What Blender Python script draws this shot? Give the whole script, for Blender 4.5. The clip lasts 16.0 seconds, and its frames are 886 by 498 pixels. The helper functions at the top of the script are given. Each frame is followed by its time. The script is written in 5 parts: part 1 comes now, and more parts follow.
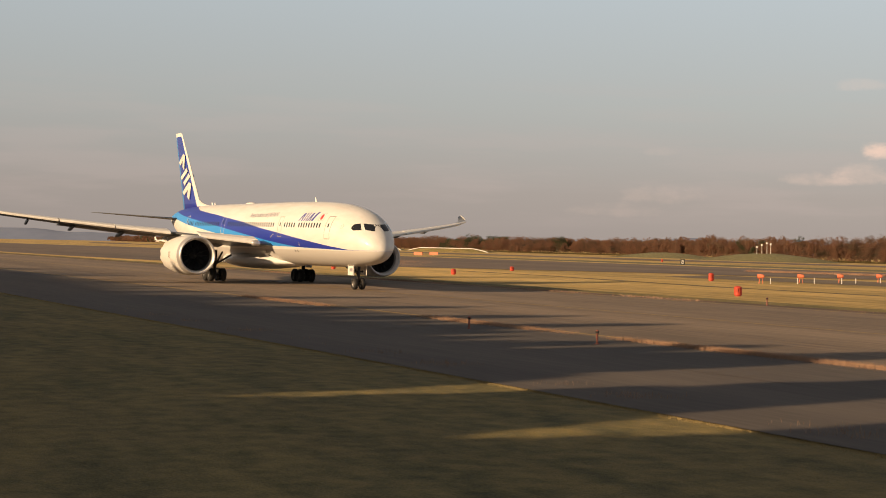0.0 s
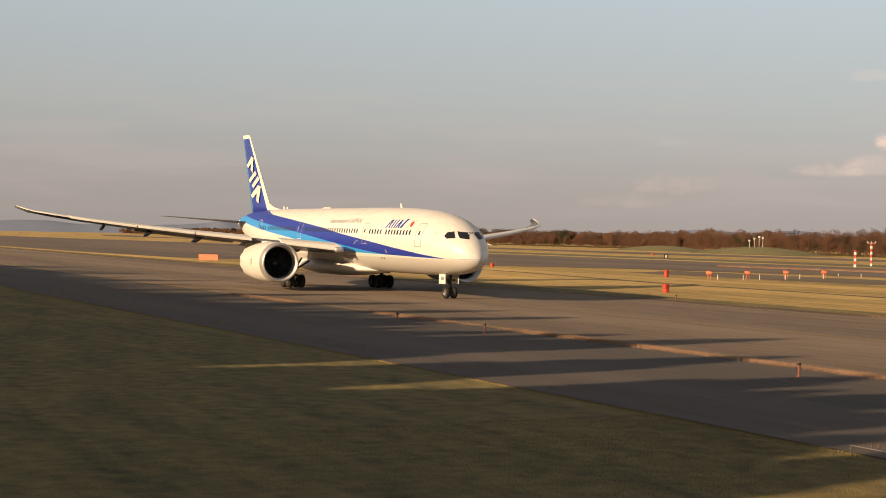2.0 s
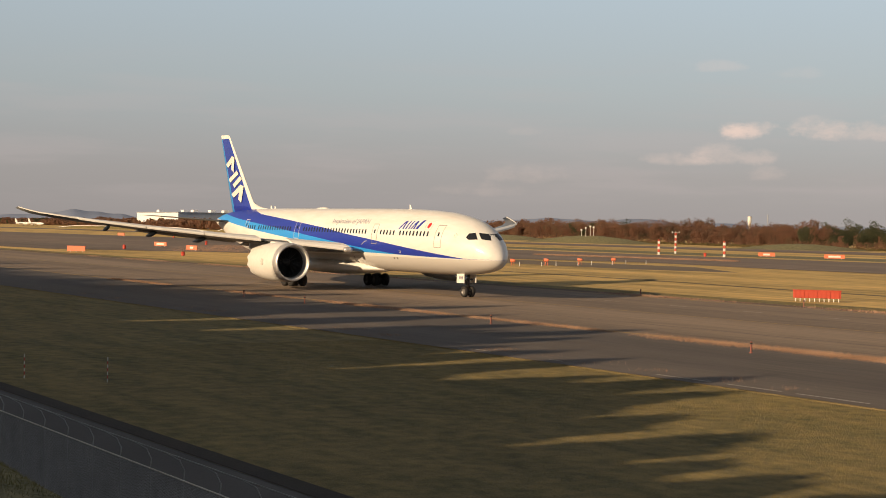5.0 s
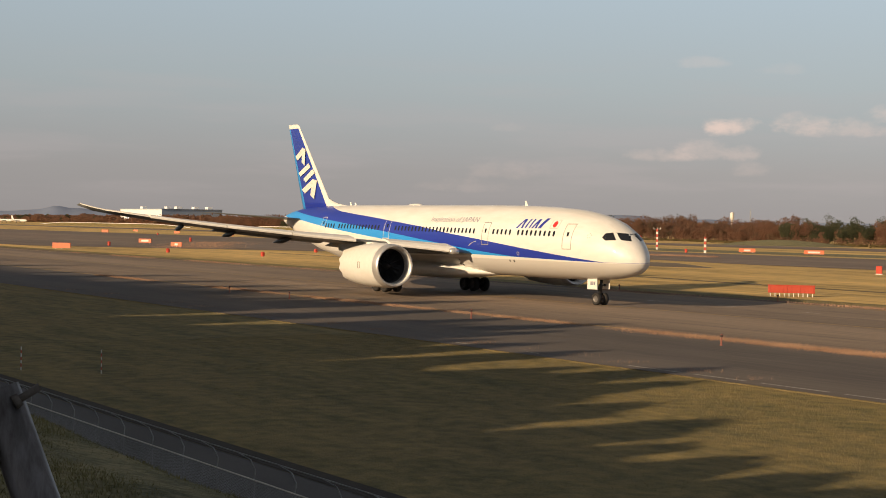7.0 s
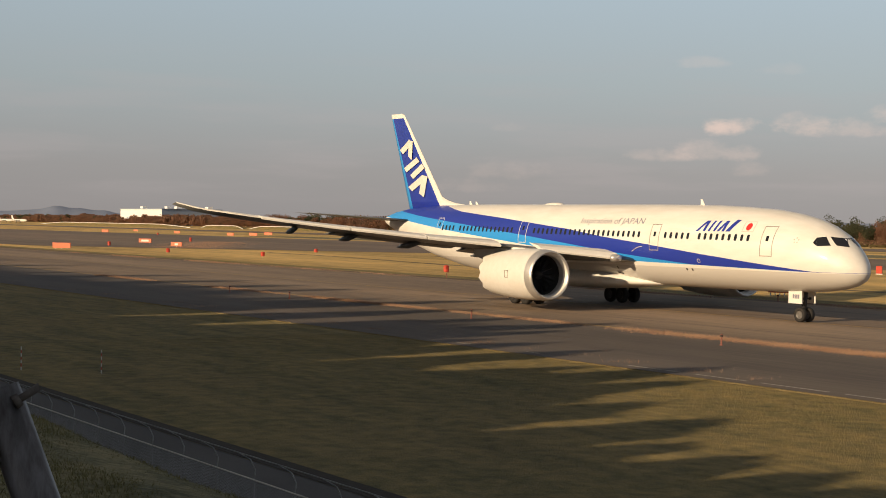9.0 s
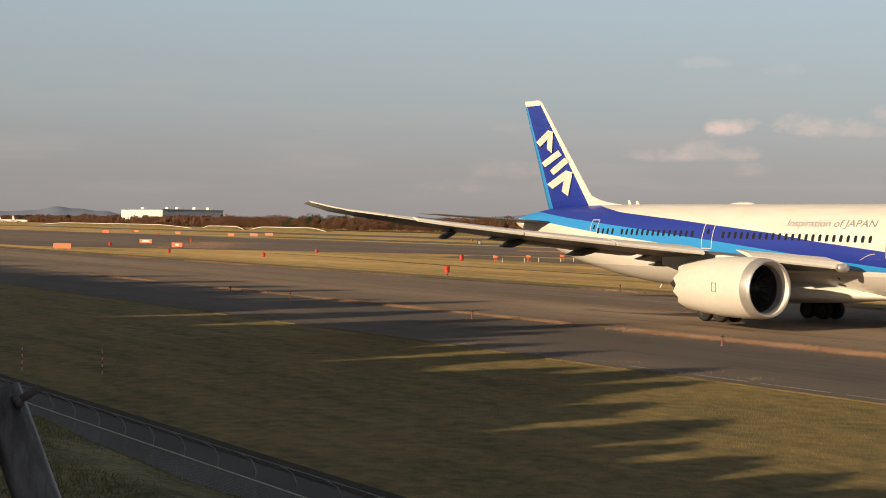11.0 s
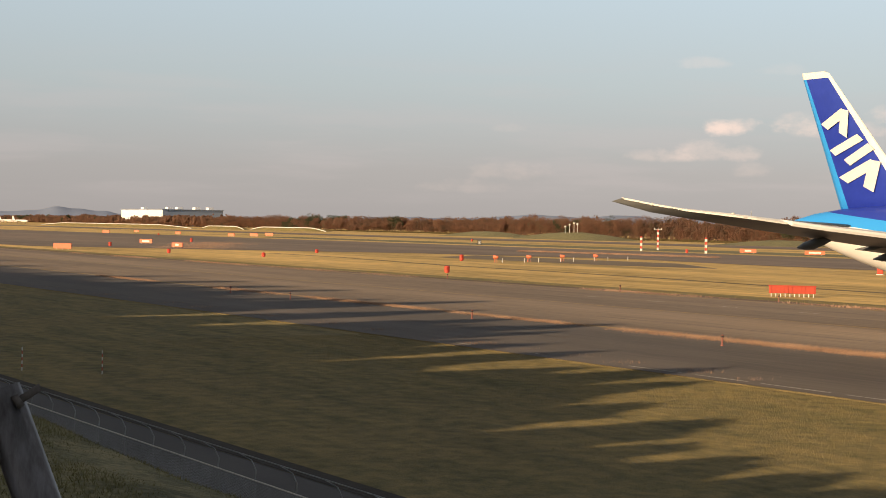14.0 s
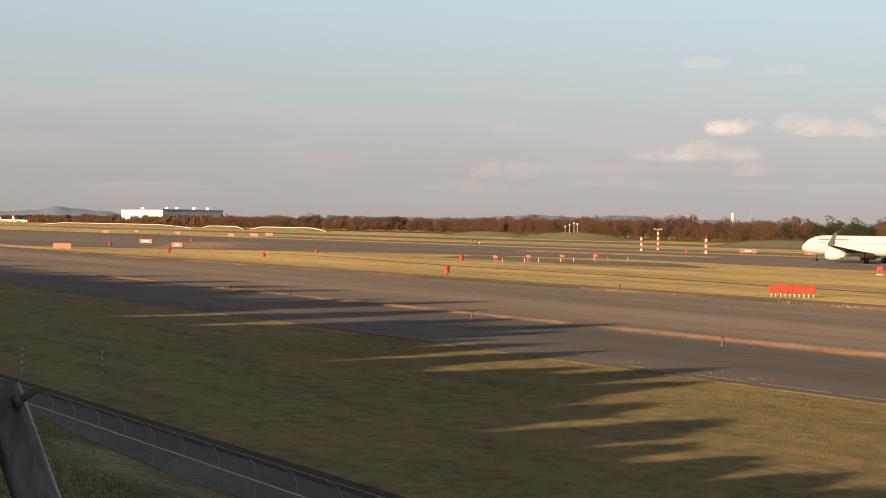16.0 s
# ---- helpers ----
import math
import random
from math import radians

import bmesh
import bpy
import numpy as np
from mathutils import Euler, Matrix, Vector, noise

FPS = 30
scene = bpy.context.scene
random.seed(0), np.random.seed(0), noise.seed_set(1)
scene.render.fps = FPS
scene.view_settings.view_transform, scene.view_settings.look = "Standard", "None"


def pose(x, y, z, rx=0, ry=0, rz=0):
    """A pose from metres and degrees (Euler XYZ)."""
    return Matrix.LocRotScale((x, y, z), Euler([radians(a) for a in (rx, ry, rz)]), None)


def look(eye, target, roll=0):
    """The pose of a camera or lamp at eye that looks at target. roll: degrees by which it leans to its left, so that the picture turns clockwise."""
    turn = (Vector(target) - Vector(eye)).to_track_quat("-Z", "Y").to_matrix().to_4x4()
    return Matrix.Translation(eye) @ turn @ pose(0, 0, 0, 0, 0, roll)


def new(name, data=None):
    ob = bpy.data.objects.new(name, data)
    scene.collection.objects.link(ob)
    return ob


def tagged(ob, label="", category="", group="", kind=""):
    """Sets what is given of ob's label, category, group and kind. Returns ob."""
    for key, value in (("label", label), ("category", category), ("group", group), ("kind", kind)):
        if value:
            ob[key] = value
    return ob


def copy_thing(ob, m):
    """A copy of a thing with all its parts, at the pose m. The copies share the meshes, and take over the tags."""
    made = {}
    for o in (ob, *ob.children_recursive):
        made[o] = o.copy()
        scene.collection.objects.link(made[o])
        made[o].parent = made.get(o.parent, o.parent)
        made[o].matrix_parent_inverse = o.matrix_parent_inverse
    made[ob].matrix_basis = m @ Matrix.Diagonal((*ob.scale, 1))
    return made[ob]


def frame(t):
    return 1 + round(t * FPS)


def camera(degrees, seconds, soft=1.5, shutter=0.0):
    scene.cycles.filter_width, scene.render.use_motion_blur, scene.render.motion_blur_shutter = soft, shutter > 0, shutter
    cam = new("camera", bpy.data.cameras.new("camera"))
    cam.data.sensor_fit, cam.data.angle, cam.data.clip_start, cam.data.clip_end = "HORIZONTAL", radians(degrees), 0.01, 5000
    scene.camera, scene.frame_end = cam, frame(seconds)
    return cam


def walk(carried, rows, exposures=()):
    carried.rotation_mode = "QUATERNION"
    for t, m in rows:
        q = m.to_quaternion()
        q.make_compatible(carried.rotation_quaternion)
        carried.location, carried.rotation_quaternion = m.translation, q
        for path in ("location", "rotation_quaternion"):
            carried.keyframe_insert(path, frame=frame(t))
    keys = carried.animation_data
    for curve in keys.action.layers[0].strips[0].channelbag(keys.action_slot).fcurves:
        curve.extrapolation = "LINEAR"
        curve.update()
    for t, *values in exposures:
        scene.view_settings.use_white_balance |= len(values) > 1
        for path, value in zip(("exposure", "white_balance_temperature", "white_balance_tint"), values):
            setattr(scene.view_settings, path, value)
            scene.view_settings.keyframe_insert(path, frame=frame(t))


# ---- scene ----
# ---- camera ----
cam = camera(32.08, 16.0, soft=0.95)


def aim(x, y, z, yaw, pitch, roll):
    """A camera pose: yaw in degrees from +Y towards +X, pitch upwards, roll to the left."""
    a, b = radians(yaw), radians(pitch)
    way = Vector((math.sin(a) * math.cos(b), math.cos(a) * math.cos(b), math.sin(b)))
    return look((x, y, z), Vector((x, y, z)) + way * 100, roll)


STAND = aim(92.22, -77.53, 6.34, -57.50, -0.91, 0.87)
walk(cam, [
    (0.0, aim(34.16, -55.66, 4.09, -63.13, -0.11, 1.15)),
    (0.5, aim(38.34, -56.27, 4.46, -63.28, -0.22, 1.11)),
    (1.0, aim(43.31, -57.35, 4.80, -63.44, -0.31, 1.14)),
    (1.5, aim(48.91, -58.87, 5.12, -63.72, -0.39, 1.19)),
    (2.0, aim(54.95, -60.75, 5.40, -63.55, -0.44, 1.10)),
    (2.5, aim(61.24, -62.95, 5.66, -62.54, -0.49, 1.18)),
    (3.0, aim(67.62, -65.41, 5.87, -61.62, -0.51, 1.06)),
    (3.5, aim(73.88, -68.07, 6.03, -60.64, -0.55, 1.12)),
    (4.0, aim(79.86, -70.88, 6.15, -60.20, -0.61, 1.12)),
    (4.5, aim(85.59, -73.92, 6.23, -58.95, -0.66, 1.00)),
    (5.0, aim(89.83, -76.23, 6.30, -58.10, -0.78, 0.94)),
    (5.5, aim(91.69, -77.24, 6.33, -57.70, -0.86, 0.90)),
    (6.0, aim(92.15, -77.49, 6.34, -57.54, -0.89, 0.88)),
    (6.5, aim(92.22, -77.53, 6.34, -57.49, -0.89, 0.87)),
    (7.2, STAND), (9.0, STAND), (11.3, aim(92.22, -77.53, 6.34, -57.53, -0.89, 0.87)),
    (16.0, aim(92.22, -77.53, 6.34, -57.53, -0.89, 0.87))],
    [(0.0, 0.15, 7200, 15), (2.0, 0.25, 7000, 14), (4.0, 0.17, 6700, 12), (6.5, 0.1, 6500, 11), (9.0, 0.02, 6450, 10), (11.5, 0.12, 6500, 10), (13.0, 0.33, 6550, 10), (16.0, 0.46, 6600, 11)])

# ---- light ----
SUN_ELEV, SHADOW_AZ = 16.6, 96.0
sun_way = Vector((math.cos(radians(SHADOW_AZ)) * math.cos(radians(SUN_ELEV)),
                  math.sin(radians(SHADOW_AZ)) * math.cos(radians(SUN_ELEV)), -math.sin(radians(SUN_ELEV))))
sun_data = bpy.data.lights.new("sun", "SUN")
sun_data.energy, sun_data.angle, sun_data.color = 5.1, radians(0.6), (1.0, 0.74, 0.455)
sun = new("sun", sun_data)
sun.matrix_world = look((0, -300, 80), Vector((0, -300, 80)) + sun_way)

world = bpy.data.worlds.new("sky")
scene.world = world
world.use_nodes = True
wt = world.node_tree
wt.nodes.clear()


def nd(tree, kind, **sockets):
    n = tree.nodes.new(kind)
    for k, v in sockets.items():
        n.inputs[int(k[1:]) if k[0] == "i" and k[1:].isdigit() else k.replace("_", " ")].default_value = v
    return n


def ramp(tree, fac, stops, smooth=False):
    n = tree.nodes.new("ShaderNodeValToRGB")
    while len(n.color_ramp.elements) < len(stops):
        n.color_ramp.elements.new(0.5)
    for e, (at, c) in zip(n.color_ramp.elements, stops):
        e.position = at
        e.color = (c, c, c, 1) if isinstance(c, (int, float)) else (*c, 1)
    if smooth:
        n.color_ramp.interpolation = "EASE"
    tree.links.new(fac, n.inputs[0])
    return n.outputs[0]


def mixc(tree, fac, a, b, mode="MIX"):
    n = tree.nodes.new("ShaderNodeMix")
    n.data_type, n.blend_type = "RGBA", mode
    for sock, v in ((n.inputs[0], fac), (n.inputs[6], a), (n.inputs[7], b)):
        if isinstance(v, bpy.types.NodeSocket):
            tree.links.new(v, sock)
        elif isinstance(v, (int, float)):
            sock.default_value = v
        else:
            sock.default_value = (*v, 1)
    return n.outputs[2]


def math_node(tree, op, a, b=0.0, c=None):
    n = tree.nodes.new("ShaderNodeMath")
    n.operation = op
    for i, v in enumerate((a, b, c)):
        if isinstance(v, bpy.types.NodeSocket):
            tree.links.new(v, n.inputs[i])
        elif v is not None:
            n.inputs[i].default_value = v
    return n.outputs[0]


PUFFS = [(47.0, 3.62, 1.25, 0.62, 0.62), (47.5, 3.72, 0.8, 0.5, 0.4), (47.6, 2.72, 2.2, 0.62, 0.26), (49.6, 2.60, 1.8, 0.45, 0.22), (43.0, 3.60, 2.9, 0.62, 0.30), (44.2, 3.72, 1.6, 0.6, 0.25),
         (41.2, 4.0, 1.4, 0.6, 0.3), (48.3, 6.0, 1.3, 0.42, 0.15), (45.2, 5.75, 1.1, 0.4, 0.08), (55.0, 1.95, 2.2, 0.6, 0.13), (46.4, 2.05, 1.2, 0.5, 0.15), (56.8, 1.35, 2.0, 0.5, 0.10), (55.2, 3.6, 1.0, 0.3, 0.08)]


def build_sky():
    sky = wt.nodes.new("ShaderNodeTexSky")
    sky.sky_type, sky.sun_disc = "NISHITA", False
    sky.sun_elevation = radians(SUN_ELEV)
    sky.sun_rotation = math.atan2(-sun_way.x, -sun_way.y)
    sky.dust_density, sky.air_density, sky.ozone_density = 2.2, 1.0, 1.0
    co = wt.nodes.new("ShaderNodeTexCoord")
    sep = wt.nodes.new("ShaderNodeSeparateXYZ")
    wt.links.new(co.outputs["Generated"], sep.inputs[0])
    up = sep.outputs[2]
    # evening haze: grey-mauve at the horizon, pale blue higher up
    haze = ramp(wt, up, [(0.0, (2.80, 2.58, 2.50)), (0.035, (2.95, 2.80, 2.75)), (0.09, (3.2, 3.55, 3.65)), (0.165, (3.5, 4.25, 4.75)), (0.25, (2.4, 2.75, 3.15)), (0.45, (1.38, 1.36, 1.40)), (1.0, (0.90, 0.86, 0.86))])
    base = mixc(wt, 0.92, sky.outputs[0], haze)
    east = wt.nodes.new("ShaderNodeVectorMath")                 # the haze is a little brighter towards the north
    east.operation = "DOT_PRODUCT"
    east.inputs[1].default_value = (0.537, 0.843, 0.0)
    wt.links.new(co.outputs["Generated"], east.inputs[0])
    base = mixc(wt, 1.0, base, ramp(wt, math_node(wt, "MULTIPLY_ADD", east.outputs["Value"], 0.5, 0.5), [(0.30, 0.92), (0.70, 1.10)]), "MULTIPLY")
    # faint mauve streaks low over the horizon
    mp = wt.nodes.new("ShaderNodeMapping")
    mp.inputs["Scale"].default_value = (5.0, 5.0, 46.0)
    mp.inputs["Location"].default_value = (1.35, 0.4, 0.2)
    wt.links.new(co.outputs["Generated"], mp.inputs[0])
    nz = nd(wt, "ShaderNodeTexNoise", Scale=1.6, Detail=5.0, Roughness=0.55)
    wt.links.new(mp.outputs[0], nz.inputs["Vector"])
    streak = ramp(wt, nz.outputs[0], [(0.42, 0.0), (0.70, 1.0)], True)
    band = ramp(wt, up, [(0.005, 0.0), (0.03, 1.0), (0.085, 0.7), (0.12, 0.0)], True)
    col = mixc(wt, math_node(wt, "MULTIPLY", math_node(wt, "MULTIPLY", streak, band), 0.22), base, (4.1, 3.55, 3.45))
    # evening cumulus puffs: azimuth west of north, height, half width, half height (degrees), strength
    fine = wt.nodes.new("ShaderNodeMapping")
    fine.inputs["Scale"].default_value = (42.0, 42.0, 80.0)
    wt.links.new(co.outputs["Generated"], fine.inputs[0])
    fray = nd(wt, "ShaderNodeTexNoise", Scale=1.0, Detail=6.0, Roughness=0.6)
    wt.links.new(fine.outputs[0], fray.inputs["Vector"])
    for az, el, w, h, k in PUFFS:
        a, e = radians(az), radians(el)
        side = wt.nodes.new("ShaderNodeVectorMath")
        side.operation = "DOT_PRODUCT"
        side.inputs[1].default_value = (math.cos(a), math.sin(a), 0.0)
        wt.links.new(co.outputs["Generated"], side.inputs[0])
        front = wt.nodes.new("ShaderNodeVectorMath")
        front.operation = "DOT_PRODUCT"
        front.inputs[1].default_value = (-math.sin(a), math.cos(a), 0.0)
        wt.links.new(co.outputs["Generated"], front.inputs[0])
        u = math_node(wt, "DIVIDE", side.outputs["Value"], radians(w))
        v = math_node(wt, "DIVIDE", math_node(wt, "SUBTRACT", up, math.sin(e)), radians(h))
        v = math_node(wt, "ADD", v, math_node(wt, "MULTIPLY", math_node(wt, "LESS_THAN", v, 0.0), v))   # flatter below
        d2 = math_node(wt, "ADD", math_node(wt, "MULTIPLY", u, u), math_node(wt, "MULTIPLY", v, v))
        edge = math_node(wt, "ADD", d2, math_node(wt, "MULTIPLY_ADD", fray.outputs[0], 2.6, -1.1))
        m = ramp(wt, edge, [(0.0, 1.0), (1.0, 0.0)], True)
        m = math_node(wt, "MULTIPLY", math_node(wt, "MULTIPLY", m, math_node(wt, "GREATER_THAN", front.outputs["Value"], 0.0)), k)
        col = mixc(wt, m, col, (7.0, 5.3, 4.45))
    bg = wt.nodes.new("ShaderNodeBackground")
    bg.inputs[1].default_value = 0.118
    wt.links.new(col, bg.inputs[0])
    out = wt.nodes.new("ShaderNodeOutputWorld")
    wt.links.new(bg.outputs[0], out.inputs[0])


build_sky()

# ---- materials ----


def material(name, rough=0.6, metal=0.0, coat=0.0):
    m = bpy.data.materials.new(name)
    m.use_nodes = True
    b = m.node_tree.nodes["Principled BSDF"]
    b.inputs["Roughness"].default_value, b.inputs["Metallic"].default_value = rough, metal
    b.inputs["Coat Weight"].default_value = coat
    b.inputs["Coat Roughness"].default_value = 0.12
    return m, m.node_tree, b


def coords(t, space="Object", scale=(1, 1, 1), turn=0.0):
    co = t.nodes.new("ShaderNodeTexCoord")
    mp = t.nodes.new("ShaderNodeMapping")
    mp.inputs["Scale"].default_value = scale
    mp.inputs["Rotation"].default_value = (0, 0, turn)
    t.links.new(co.outputs[space], mp.inputs[0])
    return mp.outputs[0]


def noisy(t, vec, scale, detail=4.0, rough=0.55):
    n = nd(t, "ShaderNodeTexNoise", Scale=scale, Detail=detail, Roughness=rough)
    t.links.new(vec, n.inputs["Vector"])
    return n.outputs[0]


def bump(t, b, height, strength=0.3, dist=0.02):
    n = nd(t, "ShaderNodeBump", Strength=strength, Distance=dist)
    t.links.new(height, n.inputs["Height"])
    t.links.new(n.outputs[0], b.inputs["Normal"])


def surface(name, dark, light, rough=0.7, big=0.05, fine=6.0, metal=0.0, relief=0.2, dist=0.01, coat=0.0, stretch=(1, 1, 1), split=(0.35, 0.65), fleck=0.5):
    """A two-scale mottled surface between two colours."""
    m, t, b = material(name, rough, metal, coat)
    v = coords(t, scale=stretch)
    n1, n2 = noisy(t, v, big), noisy(t, v, fine, 5.0, 0.65)
    mixed = math_node(t, "MULTIPLY_ADD", n2, fleck, math_node(t, "MULTIPLY", n1, 1.0 - fleck))
    f = ramp(t, mixed, [(split[0], 0.0), (split[1], 1.0)])
    t.links.new(mixc(t, f, dark, light), b.inputs["Base Color"])
    if relief:
        bump(t, b, n2, relief, dist)
    return m


def mown_grass(name, green, brown, straw):
    """Mown autumn turf: green and brown patches, straw streaks along the mowing, fine blade grain."""
    m, t, b = material(name, 0.95)
    v, streaky = coords(t), coords(t, scale=(0.22, 1.0, 1.0), turn=0.25)
    patch_n, streak_n, mottle, grain = noisy(t, v, 0.07, 3.0), noisy(t, streaky, 0.5, 4.0, 0.6), noisy(t, v, 1.3, 4.0, 0.6), noisy(t, v, 16.0, 3.0, 0.7)
    c = mixc(t, ramp(t, patch_n, [(0.36, 0.0), (0.64, 1.0)]), green, brown)
    f = math_node(t, "MULTIPLY_ADD", streak_n, 0.30, math_node(t, "MULTIPLY_ADD", mottle, 0.36, math_node(t, "MULTIPLY", grain, 0.34)))
    t.links.new(mixc(t, ramp(t, f, [(0.38, 0.0), (0.76, 1.0)]), c, straw), b.inputs["Base Color"])
    bump(t, b, math_node(t, "MULTIPLY_ADD", grain, 0.6, math_node(t, "MULTIPLY", mottle, 0.5)), 1.0, 0.10)
    return m


GRASS = mown_grass("dry_mown_grass", (0.050, 0.058, 0.018), (0.088, 0.076, 0.026), (0.50, 0.36, 0.122))
FAR_GRASS = surface("straw_dry_grass", (0.29, 0.202, 0.058), (0.75, 0.50, 0.168), 0.95, 0.035, 0.5, relief=0.8, dist=0.25, stretch=(0.22, 1.6, 1), split=(0.40, 0.60), fleck=0.45)
BANK_GRASS = surface("bank_grass", (0.070, 0.074, 0.030), (0.27, 0.235, 0.115), 0.95, 1.5, 11.0, relief=0.9, dist=0.06, split=(0.40, 0.60))
ASPHALT = surface("taxiway_asphalt", (0.142, 0.104, 0.073), (0.305, 0.223, 0.153), 0.9, 0.09, 2.5, relief=0.25, dist=0.01, stretch=(0.07, 1, 1), fleck=0.4, split=(0.40, 0.62))
SHOULDER = surface("shoulder_asphalt", (0.064, 0.053, 0.046), (0.142, 0.115, 0.094), 0.9, 0.12, 2.6, relief=0.25, dist=0.01, stretch=(0.09, 1, 1), fleck=0.4, split=(0.36, 0.66))
FAR_ASPHALT = surface("far_asphalt", (0.105, 0.078, 0.060), (0.235, 0.172, 0.126), 0.92, 0.03, 0.35, relief=0.0, stretch=(0.10, 1, 1), split=(0.38, 0.64))
ROAD = surface("perimeter_road", (0.058, 0.055, 0.054), (0.092, 0.087, 0.084), 0.9, 0.15, 12.0, relief=0.2)
DIRT = surface("reddish_dirt", (0.075, 0.045, 0.028), (0.17, 0.10, 0.062), 0.95, 0.12, 1.6, relief=0.4, dist=0.03)
DULL = surface("trampled_grass", (0.13, 0.095, 0.06), (0.20, 0.15, 0.09), 0.95, 0.06, 0.8, relief=0.3)
TRACK = surface("trodden_dark_grass", (0.085, 0.064, 0.034), (0.17, 0.125, 0.06), 0.95, 0.08, 0.9, relief=0.3)
SOIL = surface("dark_soil", (0.014, 0.010, 0.007), (0.036, 0.025, 0.016), 0.95, 0.5, 6.0, relief=0.5, dist=0.04)
WEED = surface("dry_weed", (0.25, 0.145, 0.095), (0.52, 0.33, 0.22), 0.9, 0.3, 8.0, relief=0.0)
LAWN = surface("lawn_blade", (0.10, 0.088, 0.028), (0.27, 0.20, 0.072), 0.95, 0.5, 9.0, relief=0.0)
STRAW = surface("straw_blade", (0.30, 0.23, 0.10), (0.46, 0.35, 0.17), 0.95, 0.5, 9.0, relief=0.0)
BLADE = surface("grass_blade", (0.10, 0.10, 0.04), (0.27, 0.24, 0.11), 0.9, 0.7, 9.0, relief=0.0)
SEALANT = surface("joint_sealant", (0.075, 0.060, 0.050), (0.13, 0.104, 0.084), 0.8, 0.3, 5.0, relief=0.0)
WHITE_LINE = surface("worn_white_line", (0.30, 0.27, 0.24), (0.60, 0.56, 0.50), 0.85, 0.4, 9.0, relief=0.0)
YELLOW_LINE = surface("worn_yellow_line", (0.30, 0.20, 0.07), (0.48, 0.33, 0.10), 0.85, 0.4, 9.0, relief=0.0)
RED = surface("signal_red_paint", (0.50, 0.05, 0.027), (0.64, 0.08, 0.04), 0.5, 1.2, 14.0, relief=0.05)
BOARD_RED = surface("weathered_board_red", (0.40, 0.045, 0.022), (0.52, 0.07, 0.034), 0.6, 1.2, 14.0, relief=0.05)
ORANGE = surface("faded_orange_board", (0.68, 0.16, 0.075), (0.80, 0.24, 0.12), 0.55, 0.8, 9.0, relief=0.05)
CREAM = surface("off_white_paint", (0.66, 0.64, 0.58), (0.80, 0.78, 0.73), 0.5, 0.6, 8.0, relief=0.04)
BLACK = surface("black_paint", (0.012, 0.012, 0.013), (0.03, 0.03, 0.03), 0.55, 1.0, 10.0, relief=0.05)
GREY = surface("galvanised_steel", (0.25, 0.26, 0.27), (0.42, 0.43, 0.44), 0.5, 2.0, 30.0, metal=0.6, relief=0.1, dist=0.002)
DARK_METAL = surface("dark_metal", (0.03, 0.03, 0.033), (0.07, 0.07, 0.072), 0.5, 1.5, 12.0, metal=0.5, relief=0.05)
RUBBER = surface("tyre_rubber", (0.012, 0.012, 0.013), (0.03, 0.028, 0.027), 0.8, 2.0, 20.0, relief=0.15, dist=0.005)
SILVER = surface("satin_silver_lip", (0.60, 0.59, 0.58), (0.72, 0.71, 0.70), 0.42, 0.8, 10.0, metal=0.65, relief=0.0)
HUB = surface("wheel_hub", (0.15, 0.15, 0.15), (0.27, 0.26, 0.26), 0.4, 3.0, 20.0, metal=0.4, relief=0.0)
WING_GREY = surface("wing_grey_paint", (0.105, 0.11, 0.115), (0.165, 0.168, 0.17), 0.42, 0.25, 3.0, relief=0.03, stretch=(0.3, 1, 1), coat=0.2)
BODY_WHITE = surface("white_aircraft_paint", (0.74, 0.72, 0.68), (0.83, 0.82, 0.79), 0.45, 0.12, 2.2, relief=0.02, coat=0.12)
BLUE = surface("deep_blue_paint", (0.017, 0.036, 0.32), (0.025, 0.050, 0.40), 0.3, 0.2, 2.0, relief=0.0, coat=0.4)
SKY_BLUE = surface("light_blue_paint", (0.030, 0.29, 0.74), (0.04, 0.34, 0.84), 0.3, 0.2, 2.0, relief=0.0, coat=0.4)
CREST_RED = surface("flag_red", (0.62, 0.03, 0.03), (0.70, 0.04, 0.04), 0.4, 1.0, 4.0, relief=0.0)
GREY_LETTER = surface("grey_lettering", (0.20, 0.20, 0.27), (0.26, 0.26, 0.33), 0.45, 1.0, 5.0, relief=0.0)
PALE_GREY = surface("pale_grey_mark", (0.48, 0.46, 0.43), (0.56, 0.54, 0.50), 0.5, 1.0, 5.0, relief=0.0)
SEAM = surface("door_seam", (0.28, 0.25, 0.23), (0.40, 0.37, 0.34), 0.5, 1.0, 5.0, relief=0.0)
WALL_PALE = surface("pale_cladding", (0.80, 0.80, 0.80), (0.88, 0.88, 0.88), 0.6, 0.02, 0.3, relief=0.0)
# shade of the pale wall put into the colour; roof and windows share it
WALL_SHADE = surface("shade_blue_grey", (0.24, 0.30, 0.40), (0.31, 0.37, 0.48), 0.6, 0.02, 0.3, relief=0.0)
# distance haze is mixed into the hills' own colour
HILL = surface("haze_tinted_hill", (0.20, 0.25, 0.37), (0.25, 0.30, 0.42), 1.0, 0.002, 0.02, relief=0.0)
BARK = surface("bark", (0.05, 0.035, 0.025), (0.11, 0.08, 0.055), 0.95, 1.0, 8.0, relief=0.4, dist=0.03)
POST_STEEL = surface("weathered_post_steel", (0.05, 0.042, 0.036), (0.26, 0.265, 0.28), 0.42, 14.0, 60.0, stretch=(1, 1, 0.25), metal=0.75, relief=0.3, dist=0.002)
